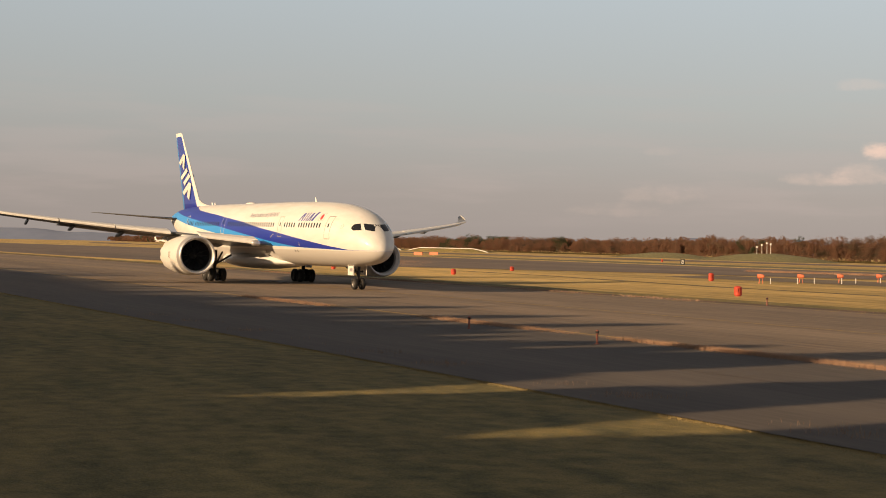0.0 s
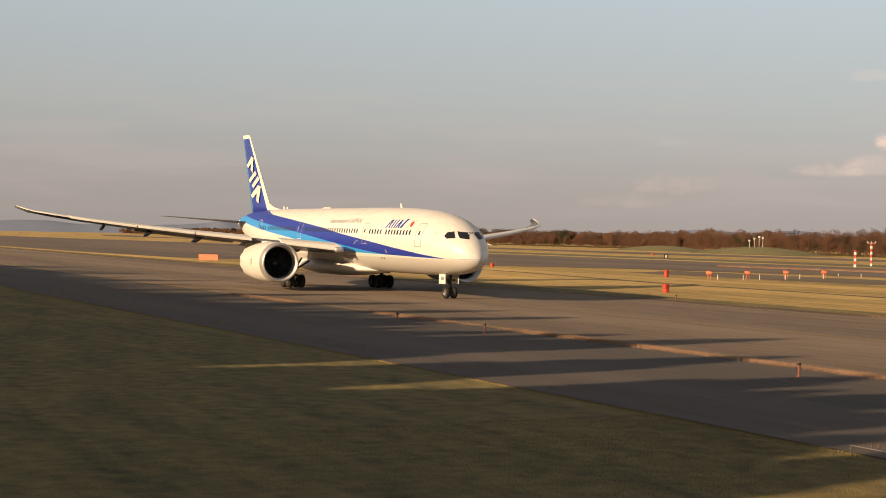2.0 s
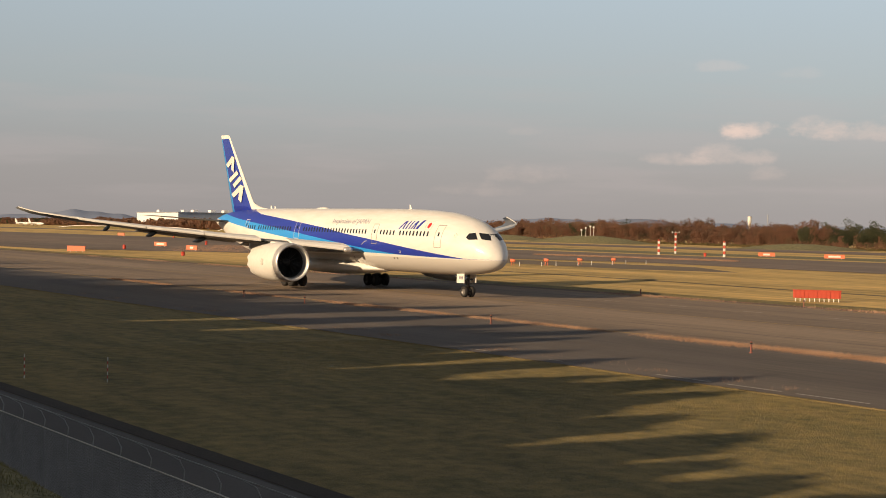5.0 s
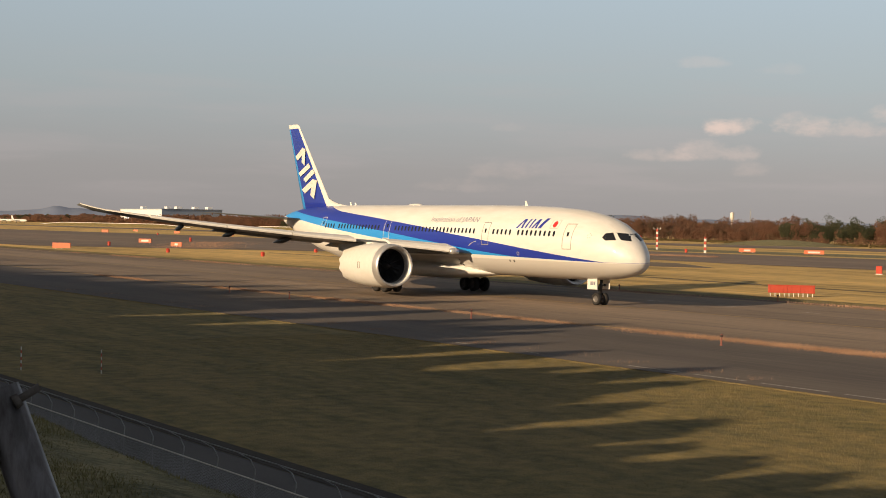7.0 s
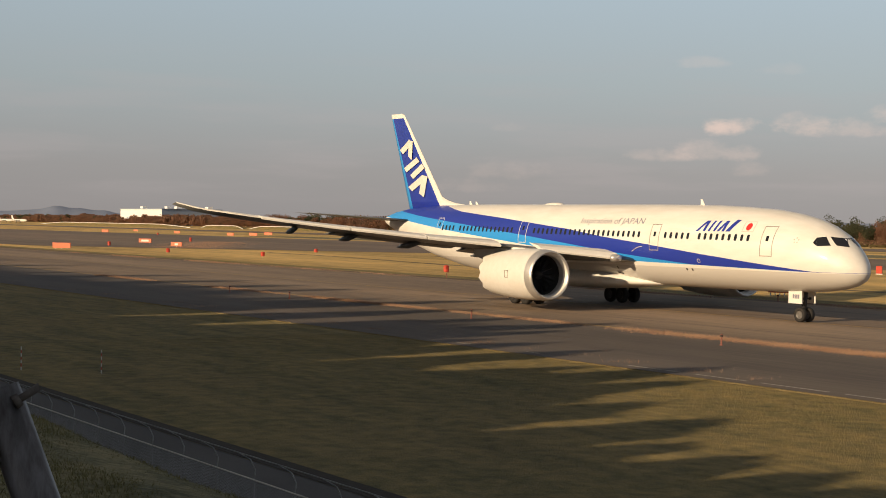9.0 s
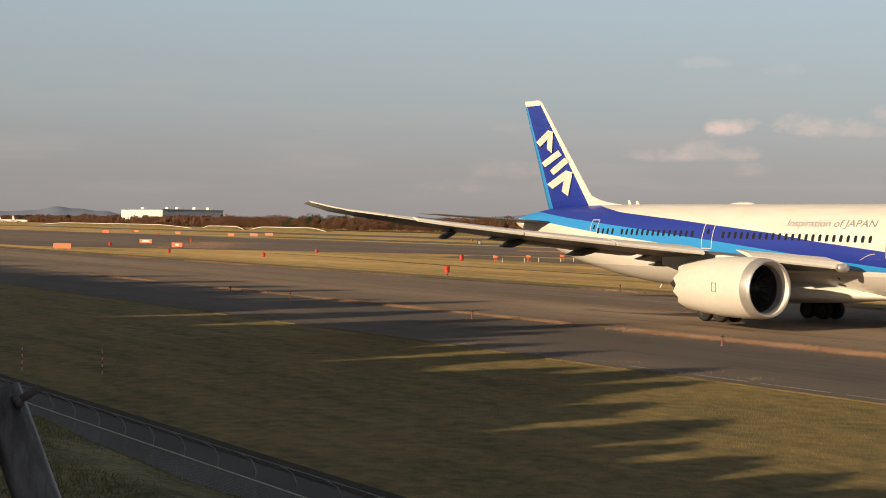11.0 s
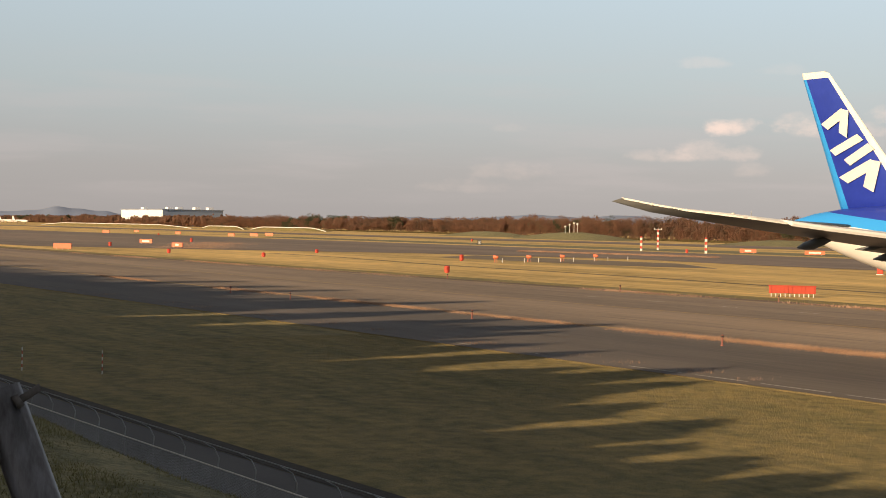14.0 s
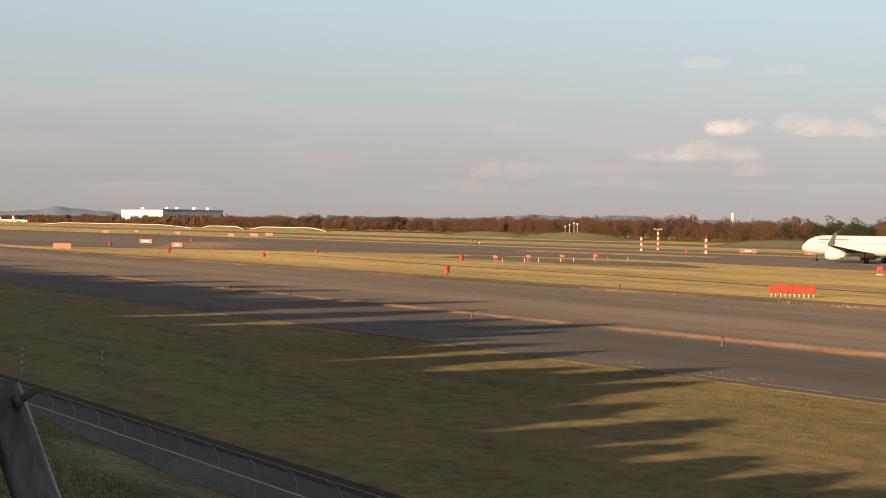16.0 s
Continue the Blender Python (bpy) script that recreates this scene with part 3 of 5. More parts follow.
def mound(x0, x1, y0, h, label):
    """A grassy earth bank with a pale guard rail that follows its rounded top."""
    t = thing("earth_mound", pose(0, 0, 0), label, "mound", "mounds by the runway")
    bm = B()
    n = 24
    prof = []
    for i in range(n + 1):
        f = i / n
        prof.append((x0 + (x1 - x0) * f, h * min(1.0, math.sin(math.pi * f) * 1.9) ** 0.8 if 0 < f < 1 else 0.0))
    rows = [[bm.verts.new((x, y0 + d, -0.1 + z * k)) for d, k in ((-6, 0), (-2.0, 0.9), (0, 1), (2.0, 0.9), (6, 0))] for x, z in prof]
    for p, q in zip(rows, rows[1:]):
        for i in range(4):
            bm.faces.new((p[i], q[i], q[i + 1], p[i + 1])).smooth = True
    bmesh.ops.recalc_face_normals(bm, faces=bm.faces[:])
    part("bank", bm, GRASS, t)
    bm = B()
    loft(bm, [[(x, y0 - 2.2 + a, 0.95 * z + b) for a, b in ((-0.15, -0.1), (0.15, -0.1), (0.15, 0.42), (-0.15, 0.42))] for x, z in prof])
    part("guard_rail", bm, CREAM, t, "pale painted guard rail")


mound(-1576, -1163, 462, 2.8, "grassy earth bank with a pale curved rail")
mound(-1147, -1062, 465, 2.6, "grassy earth bank with a pale curved rail")
mound(-1056, -925, 468, 2.6, "grassy earth bank with a pale curved rail")


def grass_rise(x0, x1, y0, h, depth=16.0):
    """A low smooth grassy rise at the foot of the woods."""
    bm = B()
    nx, ny = 22, 8
    rows = [[bm.verts.new((x0 + (x1 - x0) * i / nx, y0 + depth * (2 * j / ny - 1), -0.15 + h * math.sin(math.pi * i / nx) ** 0.7 * math.cos(math.pi * (j / ny - 0.5)) ** 1.2
                           * (1 + 0.12 * noise.noise((i * 0.7, j * 0.6, x0))))) for j in range(ny + 1)] for i in range(nx + 1)]
    for a, b in zip(rows, rows[1:]):
        for j in range(ny):
            bm.faces.new((a[j], a[j + 1], b[j + 1], b[j])).smooth = True
    bmesh.ops.recalc_face_normals(bm, faces=bm.faces[:])
    tagged(link_mesh("grass_rise", bm, BANK_GRASS), "low grassy rise before the autumn woods", "mound", kind="structure")


grass_rise(-572, -488, 396, 3.8)
grass_rise(-705, -628, 436, 3.2)
grass_rise(-384, -325, 368, 2.4)


def bank_tree(seed, h, spread):
    """A bank-top tree: tapered trunk, rising limbs and a dense crown that narrows to a ragged tip."""
    rng = random.Random(seed)
    t = thing("bank_tree", pose(0, 0, 0), "tall dense autumn tree standing on the bank", "tree", "trees on the bank")
    bm = B()
    loft(bm, [circle((0.1 * math.sin(i), 0.1 * math.cos(2 * i), h * 0.95 * i / 6), (0, 0, 1), (0.08 + 0.011 * h) * (1 - i / 6.6), 8) for i in range(7)])
    part("trunk", bm, BARK, t, smooth=True)
    limbs, lists = B(), ([], [])
    n = int(h * 2.6)
    for i in range(n):
        f = i / n
        z = h * (0.10 + 0.86 * f)
        a = i * 2.4 + rng.uniform(-0.4, 0.4)
        reach = spread * (1.0 if f < 0.45 else 1.0 - 0.90 * ((f - 0.45) / 0.55) ** 1.1) * rng.uniform(0.7, 1.1)
        q = Vector((math.cos(a) * reach, math.sin(a) * reach, z + 0.25 * reach))
        tube(limbs, (0, 0, z - 0.1 * h * f), q, 0.07, 0.02, 5)
        r = 0.45 + 0.30 * reach
        clumps(lists, q * 0.75 + Vector((0, 0, z)) * 0.25, (r, r, r * 0.9), int(16 + 34 * reach), rng, 0.36)
    clumps(lists, (0, 0, h * 0.97), (0.3, 0.3, 0.7), 16, rng, 0.22)
    part("limbs", limbs, BARK, t)
    me = bpy.data.meshes.new("crown")
    me.from_pydata(lists[0], [], lists[1])
    me.materials.append(AUTUMN)
    new("crown", me).parent = t
    return t


# along the bank: place, height
BANK_ROW = [(-88, 17), (-84.5, 18), (-81, 16.5), (-77, 19.5), (-73, 17), (-69, 18.5), (-64.8, 22), (-61, 18), (-57, 18), (-53, 17), (-48.4, 21.5), (-45, 18), (-41, 18), (-36.2, 22), (-32, 18), (-27, 22), (-23, 17.5),
            (-19, 16.5), (-15, 18), (-11, 19.5), (-8.0, 17.5), (-5.0, 21.5), (0.3, 10.5), (5.0, 19.5), (7.0, 16.5), (10.8, 10.5), (14.5, 17.5), (18, 16.5), (21.6, 19.5), (25, 16.5), (28.2, 14.5), (31.8, 15.5), (34.4, 8.5), (37.1, 14.5), (40.2, 10.5), (42.9, 13.5), (46.6, 14.5), (48.5, 10.5), (50.2, 12.5), (52.4, 10.5),
            (54.8, 10.5), (59.6, 10.5), (62.6, 9.5), (65.6, 9.5), (68.6, 9.5), (71.2, 8.5), (73.6, 8.5), (77, 7.5), (80.4, 8), (84, 7), (87.5, 8), (91, 7.5), (94.5, 8), (98, 7.5), (102, 7), (106, 8), (110, 7)]
UNDERWOOD_GAPS = ((-4.5, 4.5), (8.5, 13.0), (33.0, 35.6), (38.9, 41.9), (54.5, 60.0))


def build_bank_trees():
    rng = random.Random(21)
    sizes = (5.5, 7, 8.5, 10.5, 12.5, 14.5, 16.5, 18, 19.5, 22)
    kinds = {h: bank_tree(31 + i, h, 2.5 + 0.085 * h) for i, h in enumerate(sizes)}
    row = [(x, -92 + rng.uniform(-0.8, 0.8), h) for x, h in BANK_ROW]
    x = -171.0
    while x < -90:
        row.append((x, -92 + rng.uniform(-1, 1), rng.choice((16.5, 18, 18, 19.5, 22))))
        x += rng.uniform(2.8, 4.0)
    x = -170.0
    while x < 52:                                   # lower trees behind close the row
        if not any(a < x < b for a, b in UNDERWOOD_GAPS):
            row.append((x, -96 + rng.uniform(-1, 1), 18 if x < -12 else 14.5 if x < 30 else 10.5))
        x += rng.uniform(2.0, 3.0)
    row += [(x, -88 + rng.uniform(-1.0, 1.0), 5.5) for x in range(52, 114, 3) if not 54 < x < 60]
    used = set()
    for x, y, h in row:
        h = min(sizes, key=lambda k: abs(k - h))
        m = pose(x, y, 4.66, 0, 0, rng.uniform(0, 360))
        if h in used:
            copy_thing(kinds[h], m)
        else:
            kinds[h].matrix_basis = m
            used.add(h)


build_bank_trees()

# ---- the airliner ----
STATIONS = np.array([  # behind the nose, bottom, top, half width
    (0.0, 3.52, 3.60, 0.03), (0.12, 3.17, 4.02, 0.42), (0.45, 2.86, 4.55, 0.86), (1.0, 2.60, 5.15, 1.30), (1.8, 2.40, 5.83, 1.74), (2.5, 2.28, 6.28, 2.03), (3.5, 2.17, 6.76, 2.33),
    (4.5, 2.10, 7.09, 2.54), (6, 2.02, 7.42, 2.72), (8, 1.97, 7.70, 2.83), (11, 1.95, 7.90, 2.88), (14, 1.95, 8.02, 2.88), (20, 1.95, 8.10, 2.88), (30, 1.95, 8.13, 2.88), (40, 1.98, 8.16, 2.88),
    (44, 2.20, 8.17, 2.80), (47.5, 2.60, 8.15, 2.62), (52, 3.36, 8.08, 2.15), (55, 4.08, 7.95, 1.72), (57.5, 4.78, 7.78, 1.30), (60, 5.62, 7.45, 0.78), (61.8, 6.25, 7.05, 0.36), (62.3, 6.5, 6.85, 0.14)])


def hull(u):
    return [float(np.interp(u, STATIONS[:, 0], STATIONS[:, k])) for k in (1, 2, 3)]


def hull_y(u, z):
    b, t, w = hull(u)
    m = b + (t - b) * 0.50
    k = (z - m) / ((t - m) if z > m else (m - b))
    return w * math.sqrt(max(0.0, 1 - min(1.0, abs(k)) ** 2))


def hull_mesh():
    bm = B()
    us = sorted(set([float(s) for s in STATIONS[:, 0]] + [0.25, 0.7, 1.2, 1.4, 1.6, 2.0, 2.2, 2.8, 3, 3.25, 5.2, 7, 9.5, 17, 25, 35, 49.5, 53.5]))
    rings = []
    for u in us:
        b, t, w = hull(u)
        m = (b + t) / 2
        rings.append([(-u, w * math.sin(2 * math.pi * i / 48), m + (t - m) * math.cos(2 * math.pi * i / 48)) for i in range(48)])
    return loft(bm, rings)


def patch(bm, corners, side=-1, lift=0.012, nu=1, nz=1, hy=hull_y):
    """A four-cornered (u, z) patch laid on the hull's side."""
    (a, b, c, d) = corners
    grid = []
    for j in range(nz + 1):
        row = []
        for i in range(nu + 1):
            f, g = i / nu, j / nz
            u = (a[0] * (1 - f) + b[0] * f) * (1 - g) + (d[0] * (1 - f) + c[0] * f) * g
            z = (a[1] * (1 - f) + b[1] * f) * (1 - g) + (d[1] * (1 - f) + c[1] * f) * g
            row.append(bm.verts.new((-u, side * (hy(u, z) + lift), z)))
        grid.append(row)
    for j in range(nz):
        for i in range(nu):
            bm.faces.new((grid[j][i], grid[j][i + 1], grid[j + 1][i + 1], grid[j + 1][i]))
    bmesh.ops.recalc_face_normals(bm, faces=bm.faces[:])
    return bm


def aerofoil(le, te, thick, n=9):
    """A closed section from the leading edge to the trailing edge, both (x, y, z)."""
    le, te = Vector(le), Vector(te)
    up = Vector((0, 0, 1))
    pts = []
    xs = [0.5 - 0.5 * math.cos(math.pi * i / n) for i in range(n + 1)]

    def th(f):
        return thick * 2.6 * (0.2969 * math.sqrt(f) - 0.126 * f - 0.3516 * f * f + 0.2843 * f ** 3 - 0.1036 * f ** 4) * 2
    for f in xs:
        pts.append(le.lerp(te, f) + up * th(f) * 0.75)
    for f in xs[-2:0:-1]:
        pts.append(le.lerp(te, f) - up * th(f) * 0.10)
    return pts


WING = [  # out, leading edge u, trailing edge u, height, thickness
    (2.2, 20.0, 33.2, 3.70, 1.30), (5.0, 22.0, 33.5, 4.08, 1.05), (9.9, 25.6, 34.2, 4.66, 0.75), (15, 29.0, 36.0, 5.18, 0.52), (20, 32.2, 37.7, 5.76, 0.38), (25, 35.6, 39.4, 6.42, 0.22), (27.6, 37.7, 40.9, 6.86, 0.13), (29.2, 40.7, 42.6, 7.22, 0.07), (30.1, 43.7, 44.5, 7.74, 0.03)]


def wing_at(v):
    w = np.array(WING)
    return [float(np.interp(v, w[:, 0], w[:, k])) for k in (1, 2, 3, 4)]


def build_wing(plane, s):
    bm = B()
    loft(bm, [aerofoil((-a, s * v, z), (-b, s * v, z - 0.15), t) for v, a, b, z, t in WING])
    wing = part("wing", bm, WING_GREY, plane, "grey swept wing with a raked tip", True)
    for v0, v1 in ((3.9, 8.7), (11.2, 15.8), (15.9, 20.6), (20.7, 26.2)):           # drooped slats
        bm = B()
        rings = []
        for k in range(5):
            v = v0 + (v1 - v0) * k / 4
            a, b, z, t = wing_at(v)
            c = (b - a) * 0.11
            k2 = 1.0 if v < 20 else 0.7
            rings.append([(-a + 0.52 * k2, s * v, z - 0.12), (-a + 0.60 * k2, s * v, z - 0.01), (-a + 0.46 * k2, s * v, z + 0.11 * k2 + 0.02), (-a + 0.05, s * v, z + t * 0.25 + 0.12 * k2), (-a - c, s * v, z + t * 0.52 + 0.09), (-a - c, s * v, z + t * 0.52 + 0.05), (-a + 0.02, s * v, z + t * 0.1), (-a + 0.34 * k2, s * v, z - 0.08)])
        loft(bm, rings)
        part("slat", bm, BODY_WHITE, wing, "pale drooped leading-edge slat")
    bm = B()                                                          # pale fixed leading edge of the raked tip
    rings = []
    for k in range(8):
        v = 26.2 + 3.85 * k / 7
        a, b, z, t = wing_at(v)
        rings.append([(-a + 0.06, s * v, z - 0.05), (-a + 0.10, s * v, z + 0.03), (-a - 0.25, s * v, z + t * 0.6 + 0.05), (-a - 0.25, s * v, z + t * 0.2)])
    loft(bm, rings)
    part("tip_edge", bm, BODY_WHITE, wing, "pale leading edge of the tip")
    if s < 0:
        bm = B()
        a, b, z, t = wing_at(3.9)
        spin(bm, [(-3.86, 0.02), (-3.84, 0.22), (-4.1, 0.30), (-4.6, 0.27), (-4.7, 0.05)], (-a + 0.42, 0, z + 0.05), "y", 16)
        part("slat_end", bm, SILVER, wing, "polished silver slat end", True)
    for v0, v1, drop in ((3.6, 9.4, 0.42), (10.4, 19.6, 0.28)):                    # lowered flaps
        bm = B()
        rings = []
        for k in range(4):
            v = v0 + (v1 - v0) * k / 3
            a, b, z, t = wing_at(v)
            rings.append([(-b + 0.9, s * v, z - 0.16), (-b + 0.4, s * v, z - 0.02), (-b - 0.9, s * v, z - drop), (-b - 0.92, s * v, z - drop - 0.03), (-b + 0.3, s * v, z - 0.30)])
        loft(bm, rings)
        part("flap", bm, WING_GREY, wing)
    for v, L in ((7.6, 4.6), (13.8, 3.8), (18.4, 3.2), (22.6, 2.2)):                # flap track fairings
        a, b, z, t = wing_at(v)
        bm = B()
        loft(bm, [[(-(b - L * 0.62 + L * f), s * v + r * 0.62 * math.sin(2 * math.pi * i / 10) * 0.6, z - 0.26 - 0.36 * dz + r * math.cos(2 * math.pi * i / 10)) for i in range(10)]
                  for f, r, dz in ((0, 0.03, 0.0), (0.2, 0.19, 0.1), (0.5, 0.27, 0.5), (0.8, 0.18, 0.8), (1.0, 0.03, 1.05))])
        part("flap_fairing", bm, WING_GREY, wing, smooth=True)
    bm = B()
    a, b, z, t = wing_at(29.6)
    bmesh.ops.create_icosphere(bm, subdivisions=1, radius=0.09, matrix=Matrix.Translation((-a, s * 29.6, z)))
    part("tip_light", bm, CREAM, wing)


def build_engine(plane, s):
    o = (0, s * 9.85, 2.68)
    bm = B()
    n = 48
    prof = [(-21.9, 1.50), (-21.55, 1.60), (-21.42, 1.70), (-21.5, 1.78), (-21.9, 1.86), (-23.2, 1.93), (-25.0, 1.92), (-26.8, 1.80), (-28.3, 1.62)]
    spin(bm, prof, o, n=n)
    last = [v for v in bm.verts if abs(v.co.x + 28.3) < 1e-4]
    for v in last:                                                    # saw-tooth nozzle edge
        a = math.atan2(v.co.z - o[2], v.co.y - o[1])
        v.co.x += 0.32 * abs(((a * 12 / (2 * math.pi)) % 1.0) * 2 - 1) - 0.3
    nac = part("nacelle", bm, BODY_WHITE, plane, "white engine nacelle with a saw-tooth rear edge", True)
    bm = B()
    spin(bm, [(-22.35, 1.475), (-21.8, 1.535), (-21.5, 1.625), (-21.40, 1.71), (-21.44, 1.775), (-21.62, 1.835), (-22.15, 1.90)], o, n=n)
    part("inlet_lip", bm, SILVER, nac, "polished silver inlet lip", True)
    bm = B()
    spin(bm, [(-22.3, 1.48), (-23.4, 1.47), (-23.45, 0.2)], o, n=40)
    part("inlet_duct", bm, DARK_METAL, nac, "dark inlet duct", True)
    for k in range(18):
        bm = B()
        a0 = 2 * math.pi * k / 18
        rings = []
        for r, tw, ch in ((0.35, 0.9, 0.28), (0.9, 0.6, 0.34), (1.44, 0.25, 0.30)):
            ring = []
            for q, dx in ((-1, -0.5), (1, 0.5)):
                a = a0 + q * ch * tw / r * 0.35
                for e in (0.0, 0.025):
                    ring.append((-23.0 + dx * ch - e, o[1] + r * math.cos(a), o[2] + r * math.sin(a)))
            rings.append([ring[0], ring[1], ring[3], ring[2]])
        part("fan_blade", loft(bm, rings), DARK_METAL, nac)
    bm = B()
    spin(bm, [(-22.35, 0.02), (-22.5, 0.16), (-22.8, 0.32), (-23.1, 0.40)], o, n=20)
    part("spinner", bm, DARK_METAL, nac, smooth=True)
    bm = B()
    spin(bm, [(-27.6, 1.2), (-28.4, 1.1), (-29.6, 0.72), (-29.7, 0.55), (-30.6, 0.08)], o, n=28)
    part("core_nozzle", bm, DARK_METAL, nac, "dark metal core nozzle", True)
    bm = B()
    loft(bm, [[(-x, o[1] + y, z) for x, y, z in ((xa, -w, z0), (xa, w, z0), (xb, w, z1), (xb, -w, z1))] for xa, xb, w, z0, z1 in
              ((23.4, 23.2, 0.10, 4.30, 4.48), (24.6, 24.6, 0.22, 4.0, 4.62), (26.4, 26.2, 0.28, 3.6, 4.70), (29.0, 28.5, 0.24, 3.4, 4.5), (31.5, 31.5, 0.06, 3.9, 4.4))])
    part("pylon", bm, BODY_WHITE, nac, smooth=False)
    bm = B()
    for lo, hi in (((-24.6, 2.42), (-24.56, 2.98)), ((-24.24, 2.42), (-24.2, 2.98)), ((-24.6, 2.42), (-24.2, 2.46)), ((-24.6, 2.94), (-24.2, 2.98))):
        box(bm, (lo[0], o[1] + s * 1.925 - 0.02, lo[1]), (hi[0], o[1] + s * 1.925 + 0.02, hi[1]))
    part("service_mark", bm, SEAM, nac)


def wheel_bm(r, w):
    bm = B()
    spin(bm, [(-w * 0.36, r * 0.55), (-w * 0.5, r * 0.68), (-w * 0.5, r * 0.86), (-w * 0.34, r * 0.98), (0, r), (w * 0.34, r * 0.98), (w * 0.5, r * 0.86), (w * 0.5, r * 0.68), (w * 0.36, r * 0.55)], (0, 0, 0), "y", 28)
    return bm


def hub_bm(r, w):
    bm = B()
    spin(bm, [(-w * 0.30, 0.02), (-w * 0.30, r * 0.16), (-w * 0.22, r * 0.2), (-w * 0.24, r * 0.44), (-w * 0.37, r * 0.56), (w * 0.37, r * 0.56), (w * 0.24, r * 0.44), (w * 0.22, r * 0.2), (w * 0.30, r * 0.16), (w * 0.30, 0.02)], (0, 0, 0), "y", 16, True)
    for k in range(6):
        a = k * math.pi / 3
        for q in (-1, 1):
            tube(bm, (r * 0.32 * math.cos(a), q * w * 0.2, r * 0.32 * math.sin(a)), (r * 0.32 * math.cos(a), q * w * 0.29, r * 0.32 * math.sin(a)), r * 0.05, n=6)
    return bm


ROLLING = []


def add_wheel(plane, x, y, r, w):
    ob = part("wheel", wheel_bm(r, w), RUBBER, plane, "black tyre on a grey hub")
    for f in ob.data.polygons:
        f.use_smooth = True
    part("rim", hub_bm(r, w), HUB if r < 0.6 else DARK_METAL, ob, "grey wheel rim")
    ob.matrix_basis = pose(x, y, r)
    ROLLING.append((plane, ob, x, y, r))


def main_gear(plane, s):
    x, y = -31.2, s * 4.9
    bm = B()
    tube(bm, (x, y, 0.75), (x + 0.1, y, 3.2), 0.17, 0.24, 14)
    tube(bm, (x - 0.95, y, 0.67), (x + 0.95, y, 0.67), 0.15, n=12)
    for dx in (-0.76, 0.76):
        tube(bm, (x + dx, y - 0.62, 0.67), (x + dx, y + 0.62, 0.67), 0.10, n=10)
    tube(bm, (x + 0.1, y, 1.5), (x + 1.8, y - s * 0.2, 3.0), 0.09, n=8)
    tube(bm, (x + 0.1, y, 1.7), (x, y - s * 1.8, 2.7), 0.09, n=8)
    tube(bm, (x + 0.15, y, 1.0), (x + 0.45, y, 1.5), 0.06, n=8)
    part("main_leg", bm, DARK_METAL, plane, "dark steel main gear leg", True)
    bm = B()
    box(bm, (x - 0.9, y + s * 0.55, 1.5), (x + 0.9, y + s * 0.62, 3.1), 0.02)
    part("gear_door", bm, BODY_WHITE, plane)
    for dx in (-0.76, 0.76):
        for dy in (-0.62, 0.62):
            add_wheel(plane, x + dx, y + dy, 0.67, 0.50)


def nose_gear(plane):
    x = -5.53
    bm = B()
    tube(bm, (x, 0, 0.5), (x + 0.15, 0, 2.4), 0.10, 0.14, 12)
    tube(bm, (x, -0.36, 0.51), (x, 0.36, 0.51), 0.08, n=10)
    tube(bm, (x + 0.05, 0, 1.15), (x - 1.3, 0, 2.1), 0.07, n=8)
    tube(bm, (x - 0.16, 0, 0.75), (x - 0.22, 0, 1.25), 0.05, n=8)
    tube(bm, (x + 0.2, -0.28, 1.62), (x + 0.2, 0.28, 1.62), 0.05, n=8)
    leg = part("nose_leg", bm, DARK_METAL, plane, "dark steel nose gear leg", True)
    for y in (-0.25, 0.25):
        bm = B()
        spin(bm, [(0.0, 0.03), (0.02, 0.10), (-0.10, 0.10), (-0.14, 0.03)], (x + 0.30, y, 1.62), n=12)
        part("taxi_light", bm, GLASS, leg)
    for s in (-1, 1):
        bm = B()
        box(bm, (x - 0.85, s * 0.62, 1.28), (x + 0.40, s * 0.66, 2.22), 0.02)
        d = part("nose_door", bm, BODY_WHITE, plane, "white nose gear door with a dark code")
        if s < 0:
            bm = B()
            for k in range(3):
                box(bm, (x - 0.02 - 0.22 * k, -0.672, 1.62), (x + 0.14 - 0.22 * k, -0.664, 1.90))
            part("code_bars", bm, GREY_LETTER, d)
    for y in (-0.36, 0.36):
        add_wheel(plane, x, y, 0.51, 0.36)


